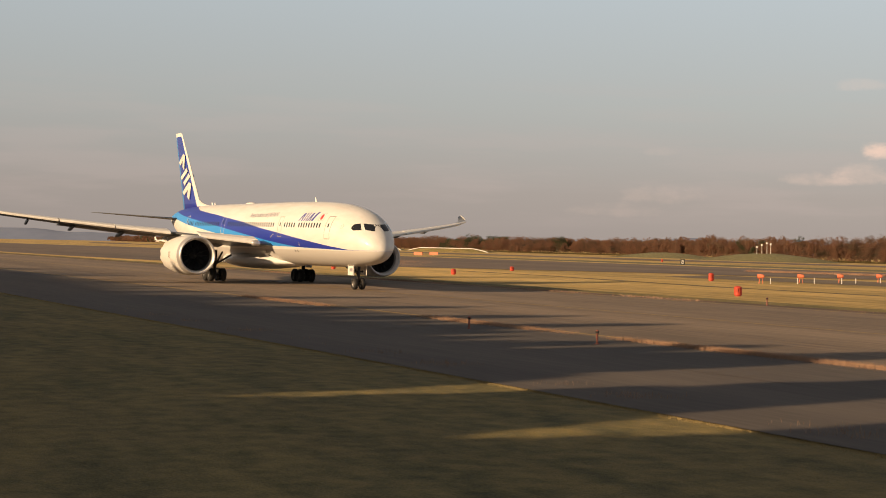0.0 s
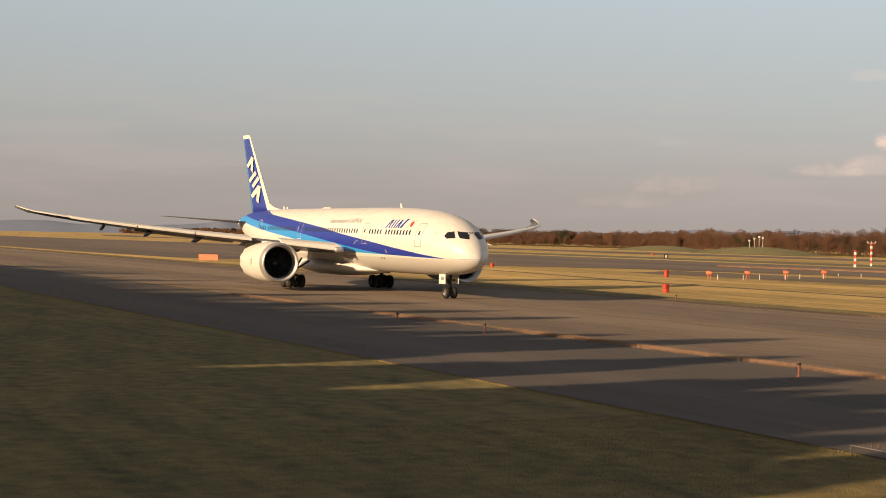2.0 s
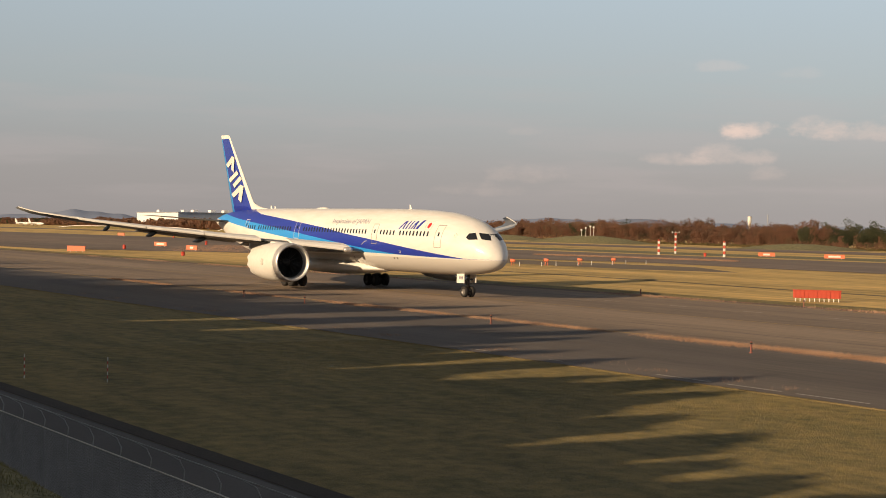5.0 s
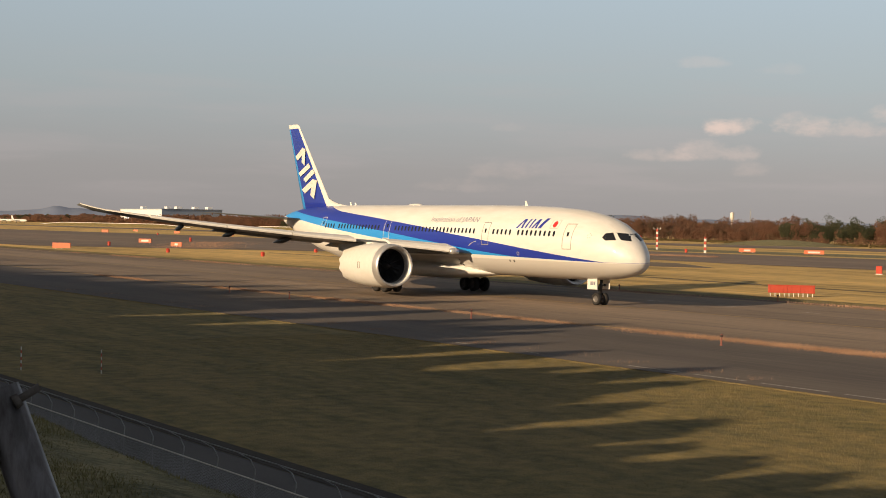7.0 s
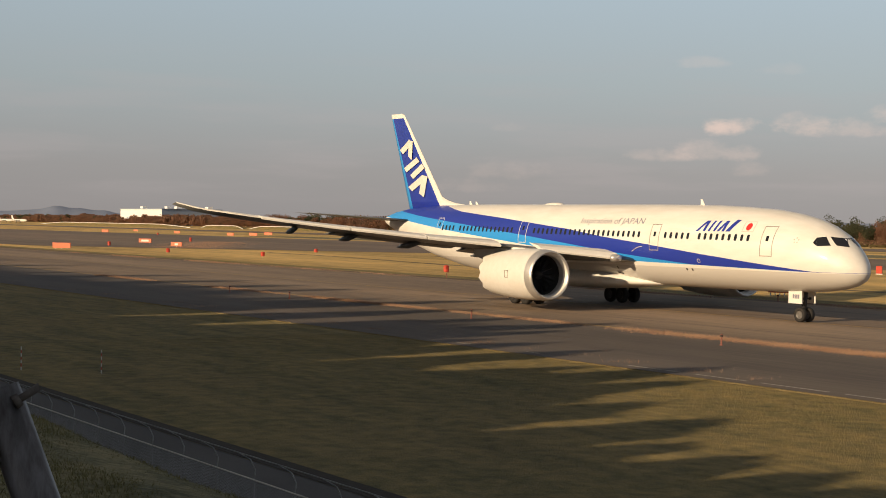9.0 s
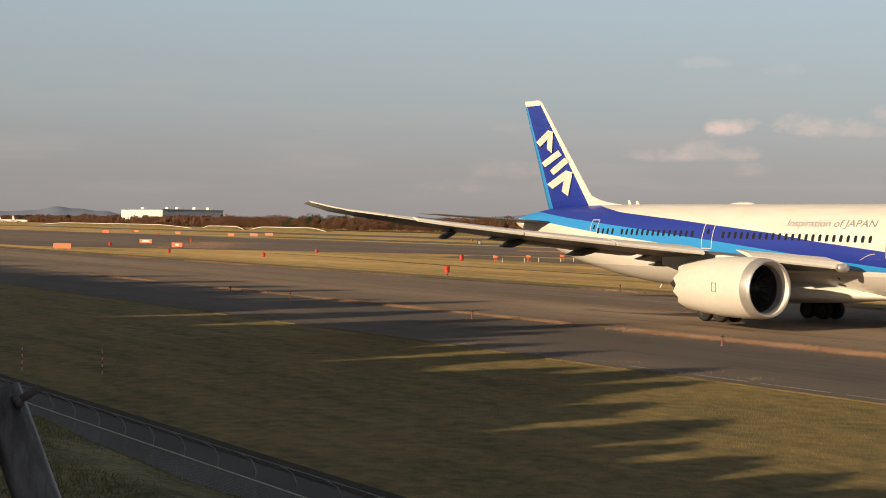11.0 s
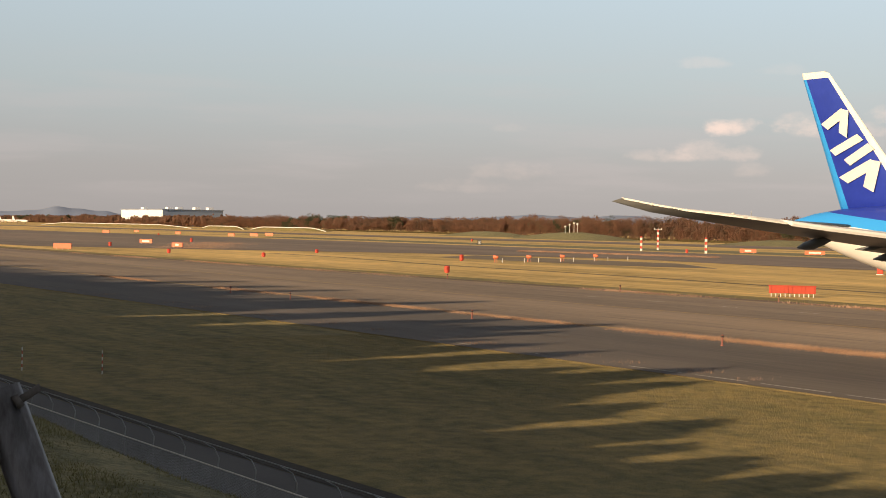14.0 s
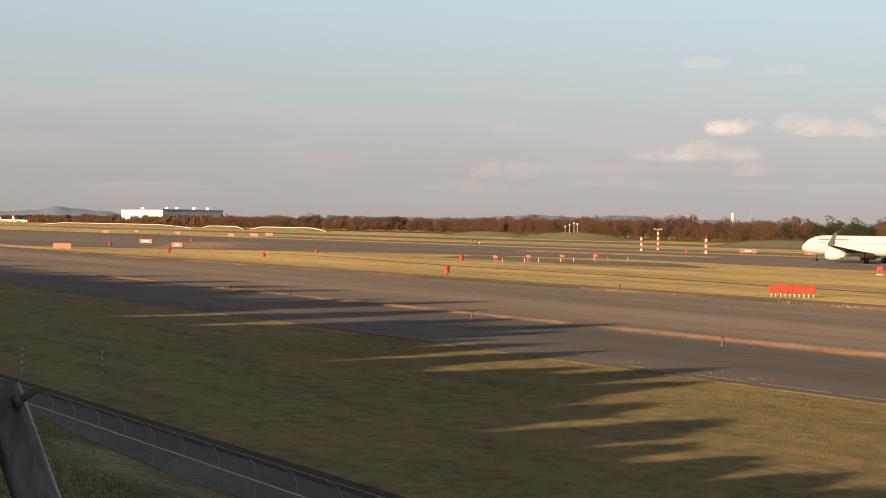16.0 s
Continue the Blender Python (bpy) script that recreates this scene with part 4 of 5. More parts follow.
def build_tail(plane):
    def sect(z):
        f = (z - 7.4) / (16.9 - 7.4)
        le, te = 50.6 + (59.0 - 50.6) * f, 57.6 + (61.5 - 57.6) * f
        return le, te, 0.62 * (1 - 0.72 * f)
    bm = B()
    cuts = [0, 0.03, 0.07, 0.12, 0.2, 0.35, 0.55, 0.75, 0.89, 0.945, 1.0]
    zs = [7.4, 8.5, 10, 12, 14, 15.5, 16.62, 16.9]
    rings = []
    for z in zs:
        le, te, w = sect(z)
        def half(c):
            return w * (2.9 * math.sqrt(c) * (1 - c) ** 0.9 * 0.38 + 0.03 * (1 - c) + 0.008)
        rings.append([(-(le + (te - le) * c), half(c), z) for c in cuts] + [(-(le + (te - le) * c), -half(c), z) for c in cuts[::-1]])
    le, te, w = sect(16.9)
    rings.append([(-(59.45 + (61.5 - 59.45) * c), 0.05 * (1 - c) + 0.01, 17.08) for c in cuts] + [(-(59.45 + (61.5 - 59.45) * c), -0.05 * (1 - c) - 0.01, 17.08) for c in cuts[::-1]])
    loft(bm, rings)
    for f in bm.faces:
        c = f.calc_center_median()
        le, te, w = sect(c.z)
        k = (-c.x - le) / (te - le)
        f.material_index = 0 if c.z > 16.62 or k < 0.12 else 2 if k > 0.89 else 1
        f.smooth = True
    fin = part("fin", bm, [BODY_WHITE, BLUE, SKY_BLUE], plane, "deep blue fin with white leading edge and light blue trailing edge")
    bm = B()                                                          # dorsal fillet
    loft(bm, [[(-u, w, 7.7), (-u, w * 0.7, 7.7 + (t - 7.7) * 0.55), (-u, 0.05, t), (-u, -0.05, t), (-u, -w * 0.7, 7.7 + (t - 7.7) * 0.55), (-u, -w, 7.7)] for u, w, t in
              ((47.8, 0.08, 8.14), (48.8, 0.16, 8.22), (49.8, 0.22, 8.34), (50.7, 0.26, 8.52), (51.4, 0.27, 8.72), (52.0, 0.24, 8.95), (52.8, 0.16, 9.3))])
    part("dorsal_fillet", bm, BODY_WHITE, fin, smooth=True)
    # three slanting white emblem blocks down the fin, both sides
    for s in (-1, 1):
        for k, (z0, z1, wedge) in enumerate(((12.55, 14.3, 1), (10.85, 12.85, 0), (9.2, 11.1, 1))):
            bm = B()

            def at(c, z):
                c, z = 0.49 + (c - 0.47) * 1.05, 11.5 + (z - 11.7) * 1.08
                le, te, w = sect(z)
                return (-(le + (te - le) * c), s * (w * (2.9 * math.sqrt(c) * (1 - c) ** 0.9 * 0.38 + 0.03 * (1 - c) + 0.008) + 0.11), z)
            if wedge:
                quads = [[(0.82, z0 + 1.0), (0.72, z0 + 0.62), (0.14, z1 - 0.22), (0.22, z1 + 0.16)], [(0.52, z0 + 0.42), (0.42, z0 + 0.05), (0.10, z1 - 0.02), (0.24, z1 + 0.12)]]
            else:
                quads = [[(0.82, z0 + 1.05), (0.20, z1 - 0.02), (0.16, z1 - 0.42), (0.76, z0 + 0.68)], [(0.64, z0 + 0.42), (0.12, z1 - 0.62), (0.08, z1 - 1.0), (0.58, z0 + 0.05)]]
            for q in quads:
                bm.faces.new([bm.verts.new(at(*p)) for p in q])
            bmesh.ops.recalc_face_normals(bm, faces=bm.faces[:])
            part("emblem_block", bm, CREAM, fin, "white slanting emblem shape")
    for s in (-1, 1):
        bm = B()
        loft(bm, [aerofoil((-a, s * v, z), (-b, s * v, z), t, 7) for v, a, b, z, t in ((0.5, 54.6, 60.2, 6.55, 0.5), (4.5, 57.4, 61.2, 6.85, 0.32), (9.2, 60.4, 62.5, 7.18, 0.16), (9.9, 61.6, 62.8, 7.22, 0.06))])
        part("tailplane", bm, WING_GREY, plane, "grey swept tailplane", True)


def build_airliner():
    plane = thing("airliner", pose(0, 0, 0), "large white twin-engine airliner with blue swoosh livery taxiing", "airliner")
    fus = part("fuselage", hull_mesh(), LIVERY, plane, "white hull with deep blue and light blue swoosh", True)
    bm = B()
    rings = []
    for u, w, zb, zt in ((19.6, 0.9, 1.94, 2.3), (21.6, 1.8, 1.80, 2.6), (24.0, 2.35, 1.56, 2.9), (28, 2.7, 1.36, 3.1), (33, 2.65, 1.40, 3.1), (36.5, 2.2, 1.62, 2.9), (39.5, 1.0, 1.98, 2.4)):
        m = (zb + zt) / 2
        rings.append([(-u, w * math.copysign(abs(math.sin(2 * math.pi * i / 28)) ** 0.75, math.sin(2 * math.pi * i / 28)), m + (zt - m) * math.copysign(abs(math.cos(2 * math.pi * i / 28)) ** 0.8, math.cos(2 * math.pi * i / 28))) for i in range(28)])
    part("belly_fairing", loft(bm, rings), BODY_WHITE, plane, "white wing-root belly fairing", True)
    for s in (-1, 1):
        build_wing(plane, s)
        build_engine(plane, s)
        main_gear(plane, s)
    nose_gear(plane)
    build_tail(plane)
    # cabin windows
    rows = [8.3 + 0.612 * i for i in range(9)] + [14.4 + 0.62 * i for i in range(5)] + [19.9 + 0.612 * i for i in range(23)] + [36.6 + 0.623 * i for i in range(14)] + [45.9 + 0.63 * i for i in range(4)]
    for s in (-1, 1):
        for u in rows:
            z = 5.70 + 0.0085 * (u - 8)
            bm = B()
            pts = [(u + 0.135 * math.copysign(abs(math.cos(a)) ** 0.6, math.cos(a)), z + 0.235 * math.copysign(abs(math.sin(a)) ** 0.6, math.sin(a))) for a in [2 * math.pi * i / 12 for i in range(12)]]
            bm.faces.new([bm.verts.new((-p, s * (hull_y(p, q) + 0.012), q)) for p, q in pts])
            bmesh.ops.recalc_face_normals(bm, faces=bm.faces[:])
            if bm.faces[:][0].normal.y * s < 0:
                bm.faces[:][0].normal_flip()
            part("cabin_window", bm, GLASS, fus)
        for (u0, u1, z0, z1) in ((6.0, 7.12, 4.46, 6.54), (17.55, 18.6, 4.62, 6.58), (34.4, 35.5, 4.9, 6.72), (48.0, 49.0, 5.1, 6.92)):
            d = B()
            e = 0.06
            for q in ([(u0, z0), (u1, z0), (u1, z0 + e), (u0, z0 + e)], [(u0, z1 - e), (u1, z1 - e), (u1, z1), (u0, z1)], [(u0, z0), (u0 + e, z0), (u0 + e, z1), (u0, z1)], [(u1 - e, z0), (u1, z0), (u1, z1), (u1 - e, z1)]):
                patch(d, q, s, 0.010, 1, 6)
            door = part("cabin_door", d, CREAM if u0 > 30 else SEAM, fus, "outlined cabin door")
            d = B()
            um = (u0 + u1) / 2
            patch(d, [(um - 0.12, z0 + 1.05), (um + 0.12, z0 + 1.05), (um + 0.12, z0 + 1.40), (um - 0.12, z0 + 1.40)], s, 0.012, 1, 2)
            part("door_window", d, GLASS, door)
        # flight deck glazing
        for q in ([(2.67, 5.25), (1.92, 5.30), (2.48, 5.88), (2.94, 5.82)], [(2.67, 5.25), (2.68, 5.25), (2.94, 5.82), (3.03, 5.47)], [(1.65, 5.31), (1.15, 5.22), (1.76, 5.81), (2.31, 5.89)]):
            d = B()
            patch(d, q, s, 0.03, 8, 8)
            part("flight_deck_window", d, GLASS, fus, "dark flight deck window")
        # emblem: three slanting blue blocks and a bar, then a red disc on a pale flag
        for q in ([(13.6, 6.12), (13.3, 6.12), (12.35, 6.88), (12.65, 6.88)], [(12.75, 6.12), (12.45, 6.12), (12.2, 6.88), (12.5, 6.88)], [(12.15, 6.12), (11.9, 6.12), (11.5, 6.88), (11.75, 6.88)], [(11.5, 6.12), (11.25, 6.12), (10.85, 6.88), (11.1, 6.88)],
                  [(11.05, 6.12), (10.75, 6.12), (10.0, 6.88), (10.3, 6.88)], [(10.45, 6.12), (10.15, 6.12), (9.95, 6.88), (10.2, 6.88)], [(10.0, 6.12), (9.5, 6.12), (8.75, 6.95), (9.25, 6.95)]):
            q = [(13.7 - (13.6 - u) * 0.84, z) for u, z in q]
            d = B()
            patch(d, q, s, 0.014, 2, 3)
            part("emblem_block", d, BLUE, fus, "blue slanting emblem shape")
        d = B()
        pts = [(8.55 + 0.26 * math.cos(a), 6.47 + 0.26 * math.sin(a)) for a in [2 * math.pi * i / 20 for i in range(20)]]
        d.faces.new([d.verts.new((-p, s * (hull_y(p, q) + 0.016), q)) for p, q in (pts if s > 0 else pts[::-1])])
        part("flag_disc", d, CREST_RED, fus, "red flag disc")
        d = B()                                                   # the flag's thin border
        for q in ([(9.1, 6.12), (8.0, 6.12), (8.0, 6.15), (9.1, 6.15)], [(9.1, 6.80), (8.0, 6.80), (8.0, 6.83), (9.1, 6.83)], [(9.1, 6.12), (9.06, 6.12), (9.06, 6.83), (9.1, 6.83)], [(8.04, 6.12), (8.0, 6.12), (8.0, 6.83), (8.04, 6.83)]):
            patch(d, q, s, 0.014, 1, 3)
        part("flag_border", d, PALE_GREY, fus, "thin pale grey flag border")
        d = B()                                                   # pale arc and ring on the blue swoosh
        arc = [(20.65 - 1.24 * f, 4.46 + 0.41 * math.sin(math.pi / 2 * f)) for f in (0, 0.2, 0.4, 0.6, 0.8, 1.0)]
        for (u0, z0), (u1, z1) in zip(arc, arc[1:]):
            patch(d, [(u0, z0), (u1, z1), (u1, z1 + 0.06), (u0, z0 + 0.04)], s, 0.013)
        part("pale_arc", d, PALE_GREY, fus, "pale curved mark")
        d = B()
        for i in range(10):
            a0, a1 = 2 * math.pi * i / 10, 2 * math.pi * (i + 1) / 10
            patch(d, [(13.26 + r * math.cos(a), 3.98 + r * math.sin(a)) for r, a in ((0.17, a0), (0.17, a1), (0.12, a1), (0.12, a0))], s, 0.013)
        part("service_ring", d, PALE_GREY, fus, "pale grey service ring")
        for u, z, w, h in ((22.9, 2.78, 0.6, 0.10), (21.8, 2.40, 0.7, 0.08), (22.85, 3.20, 0.14, 0.14)):
            d = B()
            patch(d, [(u - w / 2, z - h), (u + w / 2, z), (u + w / 2, z + h), (u - w / 2, z + h / 2)], s, 0.03, 2, 2)
            part("air_inlet", d, BLACK, fus, "dark air inlet slot")
        for k in range(5):
            a = math.pi / 2 + k * 2 * math.pi / 5
            cu, cz = 4.2 + 0.17 * math.cos(a), 5.60 + 0.17 * math.sin(a)
            d = B()
            patch(d, [(cu - 0.05, cz), (cu, cz - 0.07), (cu + 0.05, cz), (cu, cz + 0.07)], s, 0.016)
            part("crest_petal", d, PALE_GREY, fus, "pale grey crest petal")
        bm = B()
        for k in range(5):
            u = 51.05 + 0.38 * k
            patch(bm, [(u, 4.42), (u + 0.26, 4.42), (u + 0.26, 4.84), (u, 4.84)], s, 0.014, 1, 2)
        part("code_bars", bm, GREY_LETTER, fus)
        for u, z in ((14.75, 3.25), (14.15, 3.25)):
            d = B()
            patch(d, [(u, z), (u + 0.16, z), (u + 0.16, z + 0.16), (u, z + 0.16)], s, 0.012)
            part("hull_port", d, BLACK, fus)
    # slogan on the hull
    for s in (-1, 1):
        cu = bpy.data.curves.new("slogan", "FONT")
        cu.body, cu.size, cu.align_x = "Inspiration of JAPAN", 0.78, "CENTER"
        tmp = bpy.data.objects.new("slogan_tmp", cu)
        scene.collection.objects.link(tmp)
        me = bpy.data.meshes.new_from_object(tmp.evaluated_get(bpy.context.evaluated_depsgraph_get()))
        bpy.data.objects.remove(tmp)
        span = max(v.co.x for v in me.vertices) - min(v.co.x for v in me.vertices)
        k = 7.7 / span
        for v in me.vertices:
            u = 23.6 + s * v.co.x * k
            z = 6.58 + v.co.y * 0.82
            v.co = (-u, s * (hull_y(u, z) + 0.016), z)
        me.materials.clear()
        me.materials.append(GREY_LETTER)
        new("slogan_text", me).parent = fus
    # antennas on the crown and belly
    for u, h in ((15.9, 0.42), (47.0, 0.34), (46.0, 0.26)):
        bm = B()
        z = hull(u)[1]
        loft(bm, [[(-u + 0.22, 0.03, z - 0.05), (-u + 0.22, -0.03, z - 0.05), (-u - 0.25, -0.02, z - 0.05), (-u - 0.25, 0.02, z - 0.05)], [(-u - 0.08, 0.012, z + h), (-u - 0.08, -0.012, z + h), (-u - 0.28, -0.01, z + h), (-u - 0.28, 0.01, z + h)]])
        part("antenna", bm, BODY_WHITE, fus)
    bm = B()
    loft(bm, [[(-u, w * math.cos(2 * math.pi * i / 12), 8.10 + h * math.sin(2 * math.pi * i / 12)) for i in range(12)] for u, w, h in ((33.0, 0.04, 0.02), (33.3, 0.28, 0.13), (33.8, 0.36, 0.19), (34.6, 0.36, 0.19), (35.3, 0.24, 0.12), (35.8, 0.04, 0.02))])
    part("radome_bump", bm, BODY_WHITE, fus, smooth=True)
    bm = B()
    loft(bm, [[(-42.8, 0.02, 2.25), (-42.8, -0.02, 2.25), (-43.0, 0, 2.25)], [(-43.2, 0.01, 1.75), (-43.2, -0.01, 1.75), (-43.3, 0, 1.75)]])
    part("drain_mast", bm, BODY_WHITE, fus)
    return plane


AIRLINER = build_airliner()


def build_jet():
    """A narrow-body jet with winglets, mostly white."""
    jet = thing("narrowbody_jet", pose(0, 0, 0), "white narrow-body jet with upturned winglets rolling", "airliner")
    st = [(0, 2.55, 2.7, 0.05), (0.4, 2.15, 3.3, 0.55), (1.2, 1.85, 3.95, 1.05), (2.4, 1.6, 4.6, 1.5), (4, 1.45, 5.15, 1.8), (6, 1.4, 5.4, 1.88), (26, 1.4, 5.42, 1.88), (30, 1.9, 5.42, 1.6), (35, 3.3, 5.3, 0.8), (38, 4.3, 5.0, 0.2)]
    bm = B()
    loft(bm, [[(-u, w * math.sin(2 * math.pi * i / 28), (b + t) / 2 + (t - b) / 2 * math.cos(2 * math.pi * i / 28)) for i in range(28)] for u, b, t, w in st])
    body = part("fuselage", bm, BODY_WHITE, jet, "plain white fuselage", True)
    for s in (-1, 1):
        bm = B()
        loft(bm, [aerofoil((-a, s * v, z), (-b, s * v, z), t, 7) for v, a, b, z, t in ((1.5, 13.2, 20.6, 2.0, 0.8), (5.5, 16.2, 20.9, 2.4, 0.5), (16.4, 22.6, 24.4, 3.5, 0.16))])
        # the grey wing's shade is put into its colour with dark metal
        part("wing", bm, DARK_METAL, jet, "grey wing with shade in its dark colour", True)
        bm = B()
        loft(bm, [[(-22.5, s * 16.35, 3.45), (-24.3, s * 16.35, 3.45), (-24.3, s * 16.45, 3.45), (-22.5, s * 16.45, 3.45)], [(-23.4, s * 16.7, 4.4), (-24.7, s * 16.7, 4.4), (-24.7, s * 16.78, 4.4), (-23.4, s * 16.78, 4.4)], [(-25.0, s * 17.05, 6.0), (-25.6, s * 17.05, 6.0), (-25.6, s * 17.1, 6.0), (-25.0, s * 17.1, 6.0)]])
        part("winglet", bm, WING_GREY, jet, "grey upturned winglet")
        bm = B()
        spin(bm, [(-12.0, 0.78), (-11.7, 0.86), (-12.0, 0.98), (-13.5, 1.05), (-15.2, 0.85), (-15.4, 0.6), (-16.4, 0.4)], (0, s * 4.9, 1.50), n=24, caps=True)
        part("nacelle", bm, BODY_WHITE, jet, smooth=True)
        bm = B()
        loft(bm, [aerofoil((-a, s * v, z), (-b, s * v, z), t, 6) for v, a, b, z, t in ((0.6, 33.2, 36.8, 4.9, 0.35), (7.1, 36.8, 38.4, 5.6, 0.12))])
        part("tailplane", bm, WING_GREY, jet, smooth=True)
        for k in range(34):
            u = 6.5 + 0.62 * k
            bm = B()
            box(bm, (-u - 0.11, s * 1.855 - 0.012, 3.72), (-u + 0.11, s * 1.855 + 0.012, 4.05))
            part("cabin_window", bm, WING_GREY, body)
        bm = B()
        for k in range(11):
            box(bm, (-6.8 - 0.75 * k, s * 1.74 - 0.03, 4.42), (-6.3 - 0.75 * k, s * 1.74 + 0.03, 4.72))
        part("name_bars", bm, GREY_LETTER, body)
        bm = B()
        loft(bm, [[(-1.35, s * 1.0, 3.75), (-1.9, s * 1.28, 3.8), (-2.2, s * 1.32, 4.12), (-1.6, s * 1.02, 4.15)], [(-1.30, s * 1.06, 3.75), (-1.9, s * 1.36, 3.8), (-2.2, s * 1.38, 4.12), (-1.6, s * 1.08, 4.15)]])
        part("flight_deck_window", bm, GLASS, body)
        bm = B()
        tube(bm, (-19.6, s * 2.85, 0.56), (-19.5, s * 2.7, 2.0), 0.12, n=8)
        part("main_leg", bm, DARK_METAL, jet)
        for dy in (-0.4, 0.4):
            add_wheel(jet, -19.6, s * 2.86 + dy, 0.56, 0.36)
    bm = B()
    loft(bm, [[(-a, w, z), (-(a + b) / 2, w, z), (-b, 0, z), (-(a + b) / 2, -w, z), (-a, -w, z)] for a, b, w, z in ((30.5, 37.0, 0.22, 5.1), (33.6, 37.8, 0.16, 8.5), (36.2, 38.9, 0.08, 12.4))])
    part("fin", bm, BODY_WHITE, jet)
    bm = B()
    tube(bm, (-4.0, 0, 0.34), (-4.0, 0, 1.6), 0.08, n=8)
    part("nose_leg", bm, DARK_METAL, jet)
    for y in (-0.2, 0.2):
        add_wheel(jet, -4.0, y, 0.34, 0.2)
    return jet


JET = build_jet()

# ---- fence, stakes, near post ----


def build_fence():
    f = thing("perimeter_fence", pose(0, -66.2, 0), "grey wire perimeter fence with curved barbed-wire arms", "fence")
    x0, x1 = 10.0, 92.0
    bm = B()
    tube(bm, (x0, 0, 1.97), (x1, 0, 1.97), 0.013, n=6)
    part("top_rail", bm, CREAM, f, "pale top rail")
    post, arm = B(), B()
    tube(post, (0, 0, -0.1), (0, 0, 1.97), 0.008, n=6)
    pts = [(0, 0, 1.96), (0, 0.02, 2.14), (0, -0.07, 2.32), (0, -0.28, 2.45)]
    loft(arm, [circle(p, d, 0.012, 6) for p, d in zip(pts, ((0, 0, 1), (0, -0.2, 1), (0, -0.6, 1), (0, -1, 0.6)))])
    p0 = part("post", post, GREY, f)
    a0 = part("arm", arm, GREY, f)
    n = int((x1 - x0) / 1.52)
    for k in range(n + 1):
        m = Matrix.Translation((x0 + 0.84 + 1.52 * k, 0, 0))
        if k == 0:
            p0.matrix_basis = a0.matrix_basis = m
        else:
            share("post", p0.data, f, m)
            share("arm", a0.data, f, m)
    for y, z in ((-0.27, 2.45),):
        bm = B()
        tube(bm, (x0, y, z), (x1, y, z), 0.004 if y > -0.2 else 0.009, n=4)
        part("barbed_wire", bm, GREY, f)
    vs, fs = [], []
    L = x1 - x0
    for s in (-1, 1):                              # diamond mesh
        k = -2.0
        while k < L:
            a, b = (k, 0.05), (k + 1.9, 1.95)
            xa, xb = x0 + max(0, a[0]), x0 + min(L, b[0])
            za, zb = 0.05 + max(0, -k), 0.05 + min(1.9, L - k)
            if s < 0:
                xa, xb = x0 + x1 - xa, x0 + x1 - xb
            i = len(vs)
            w = 0.0008
            vs += [(xa - w, 0, za + w), (xa + w, 0, za - w), (xb + w, 0, zb - w), (xb - w, 0, zb + w), (xa, 0.006, za), (xb, 0.006, zb)]
            fs += [(i, i + 1, i + 2, i + 3), (i, i + 4, i + 5, i + 3)]
            k += 0.055
    me = bpy.data.meshes.new("wire_mesh")
    me.from_pydata(vs, [], fs)
    me.materials.append(GREY)
    ob = new("wire_mesh", me)
    ob.parent = f
    ob["kind"] = "stuff"


build_fence()


def build_stake():
    t = thing("survey_stake", pose(28.6, -57.8, 0), "thin red and white banded marker stake in the grass", "stake", "marker stakes in the grass")
    for k in range(7):
        bm = B()
        tube(bm, (0, 0, 0.14 * k - (0.08 if k == 0 else 0)), (0, 0, 0.14 * k + 0.14), 0.021, n=8)
        part("band", bm, CREAM if k % 2 == 0 else BOARD_RED, t)
    copy_thing(t, pose(31.3, -55.3, 0))


build_stake()


def build_near_post():
    t = thing("leaning_post", pose(90.217, -76.35, 4.5), "weathered grey steel post with saddle cap and rusty bolt", "post")
    base = Vector((90.217, -76.35, 4.5))
    top = Vector((89.838, -76.829, 6.074)) - base
    bm = B()
    loft(bm, [circle(top * f - Vector((0, 0, 0.12 if f == 0 else 0)), top, 0.035, 16) for f in (0, 0.3, 0.6, 1.0)])
    part("pipe", bm, POST_STEEL, t, "weathered grey steel pipe", True)
    bm = B()
    u = Vector((-0.5, -0.55, -0.25)).normalized()
    c = top + Vector((-0.02, -0.03, 0.01))
    loft(bm, [circle(c + u * d, u, r, 14) for d, r in ((-0.02, 0.02), (0.0, 0.036), (0.06, 0.040), (0.12, 0.038), (0.15, 0.02))])
    part("saddle_cap", bm, POST_STEEL, t, "dented grey saddle cap", True)
    bm = B()
    p = Vector((89.876, -76.814, 6.056)) - base
    q = Vector((89.885, -76.776, 6.081)) - base
    tube(bm, p, q, 0.0062, n=8)
    tube(bm, p, p.lerp(q, 0.25), 0.012, 0.010, n=8)
    part("bolt", bm, RUST, t, "rusty threaded bolt", True)


build_near_post()

# ---- airfield signs and lights ----


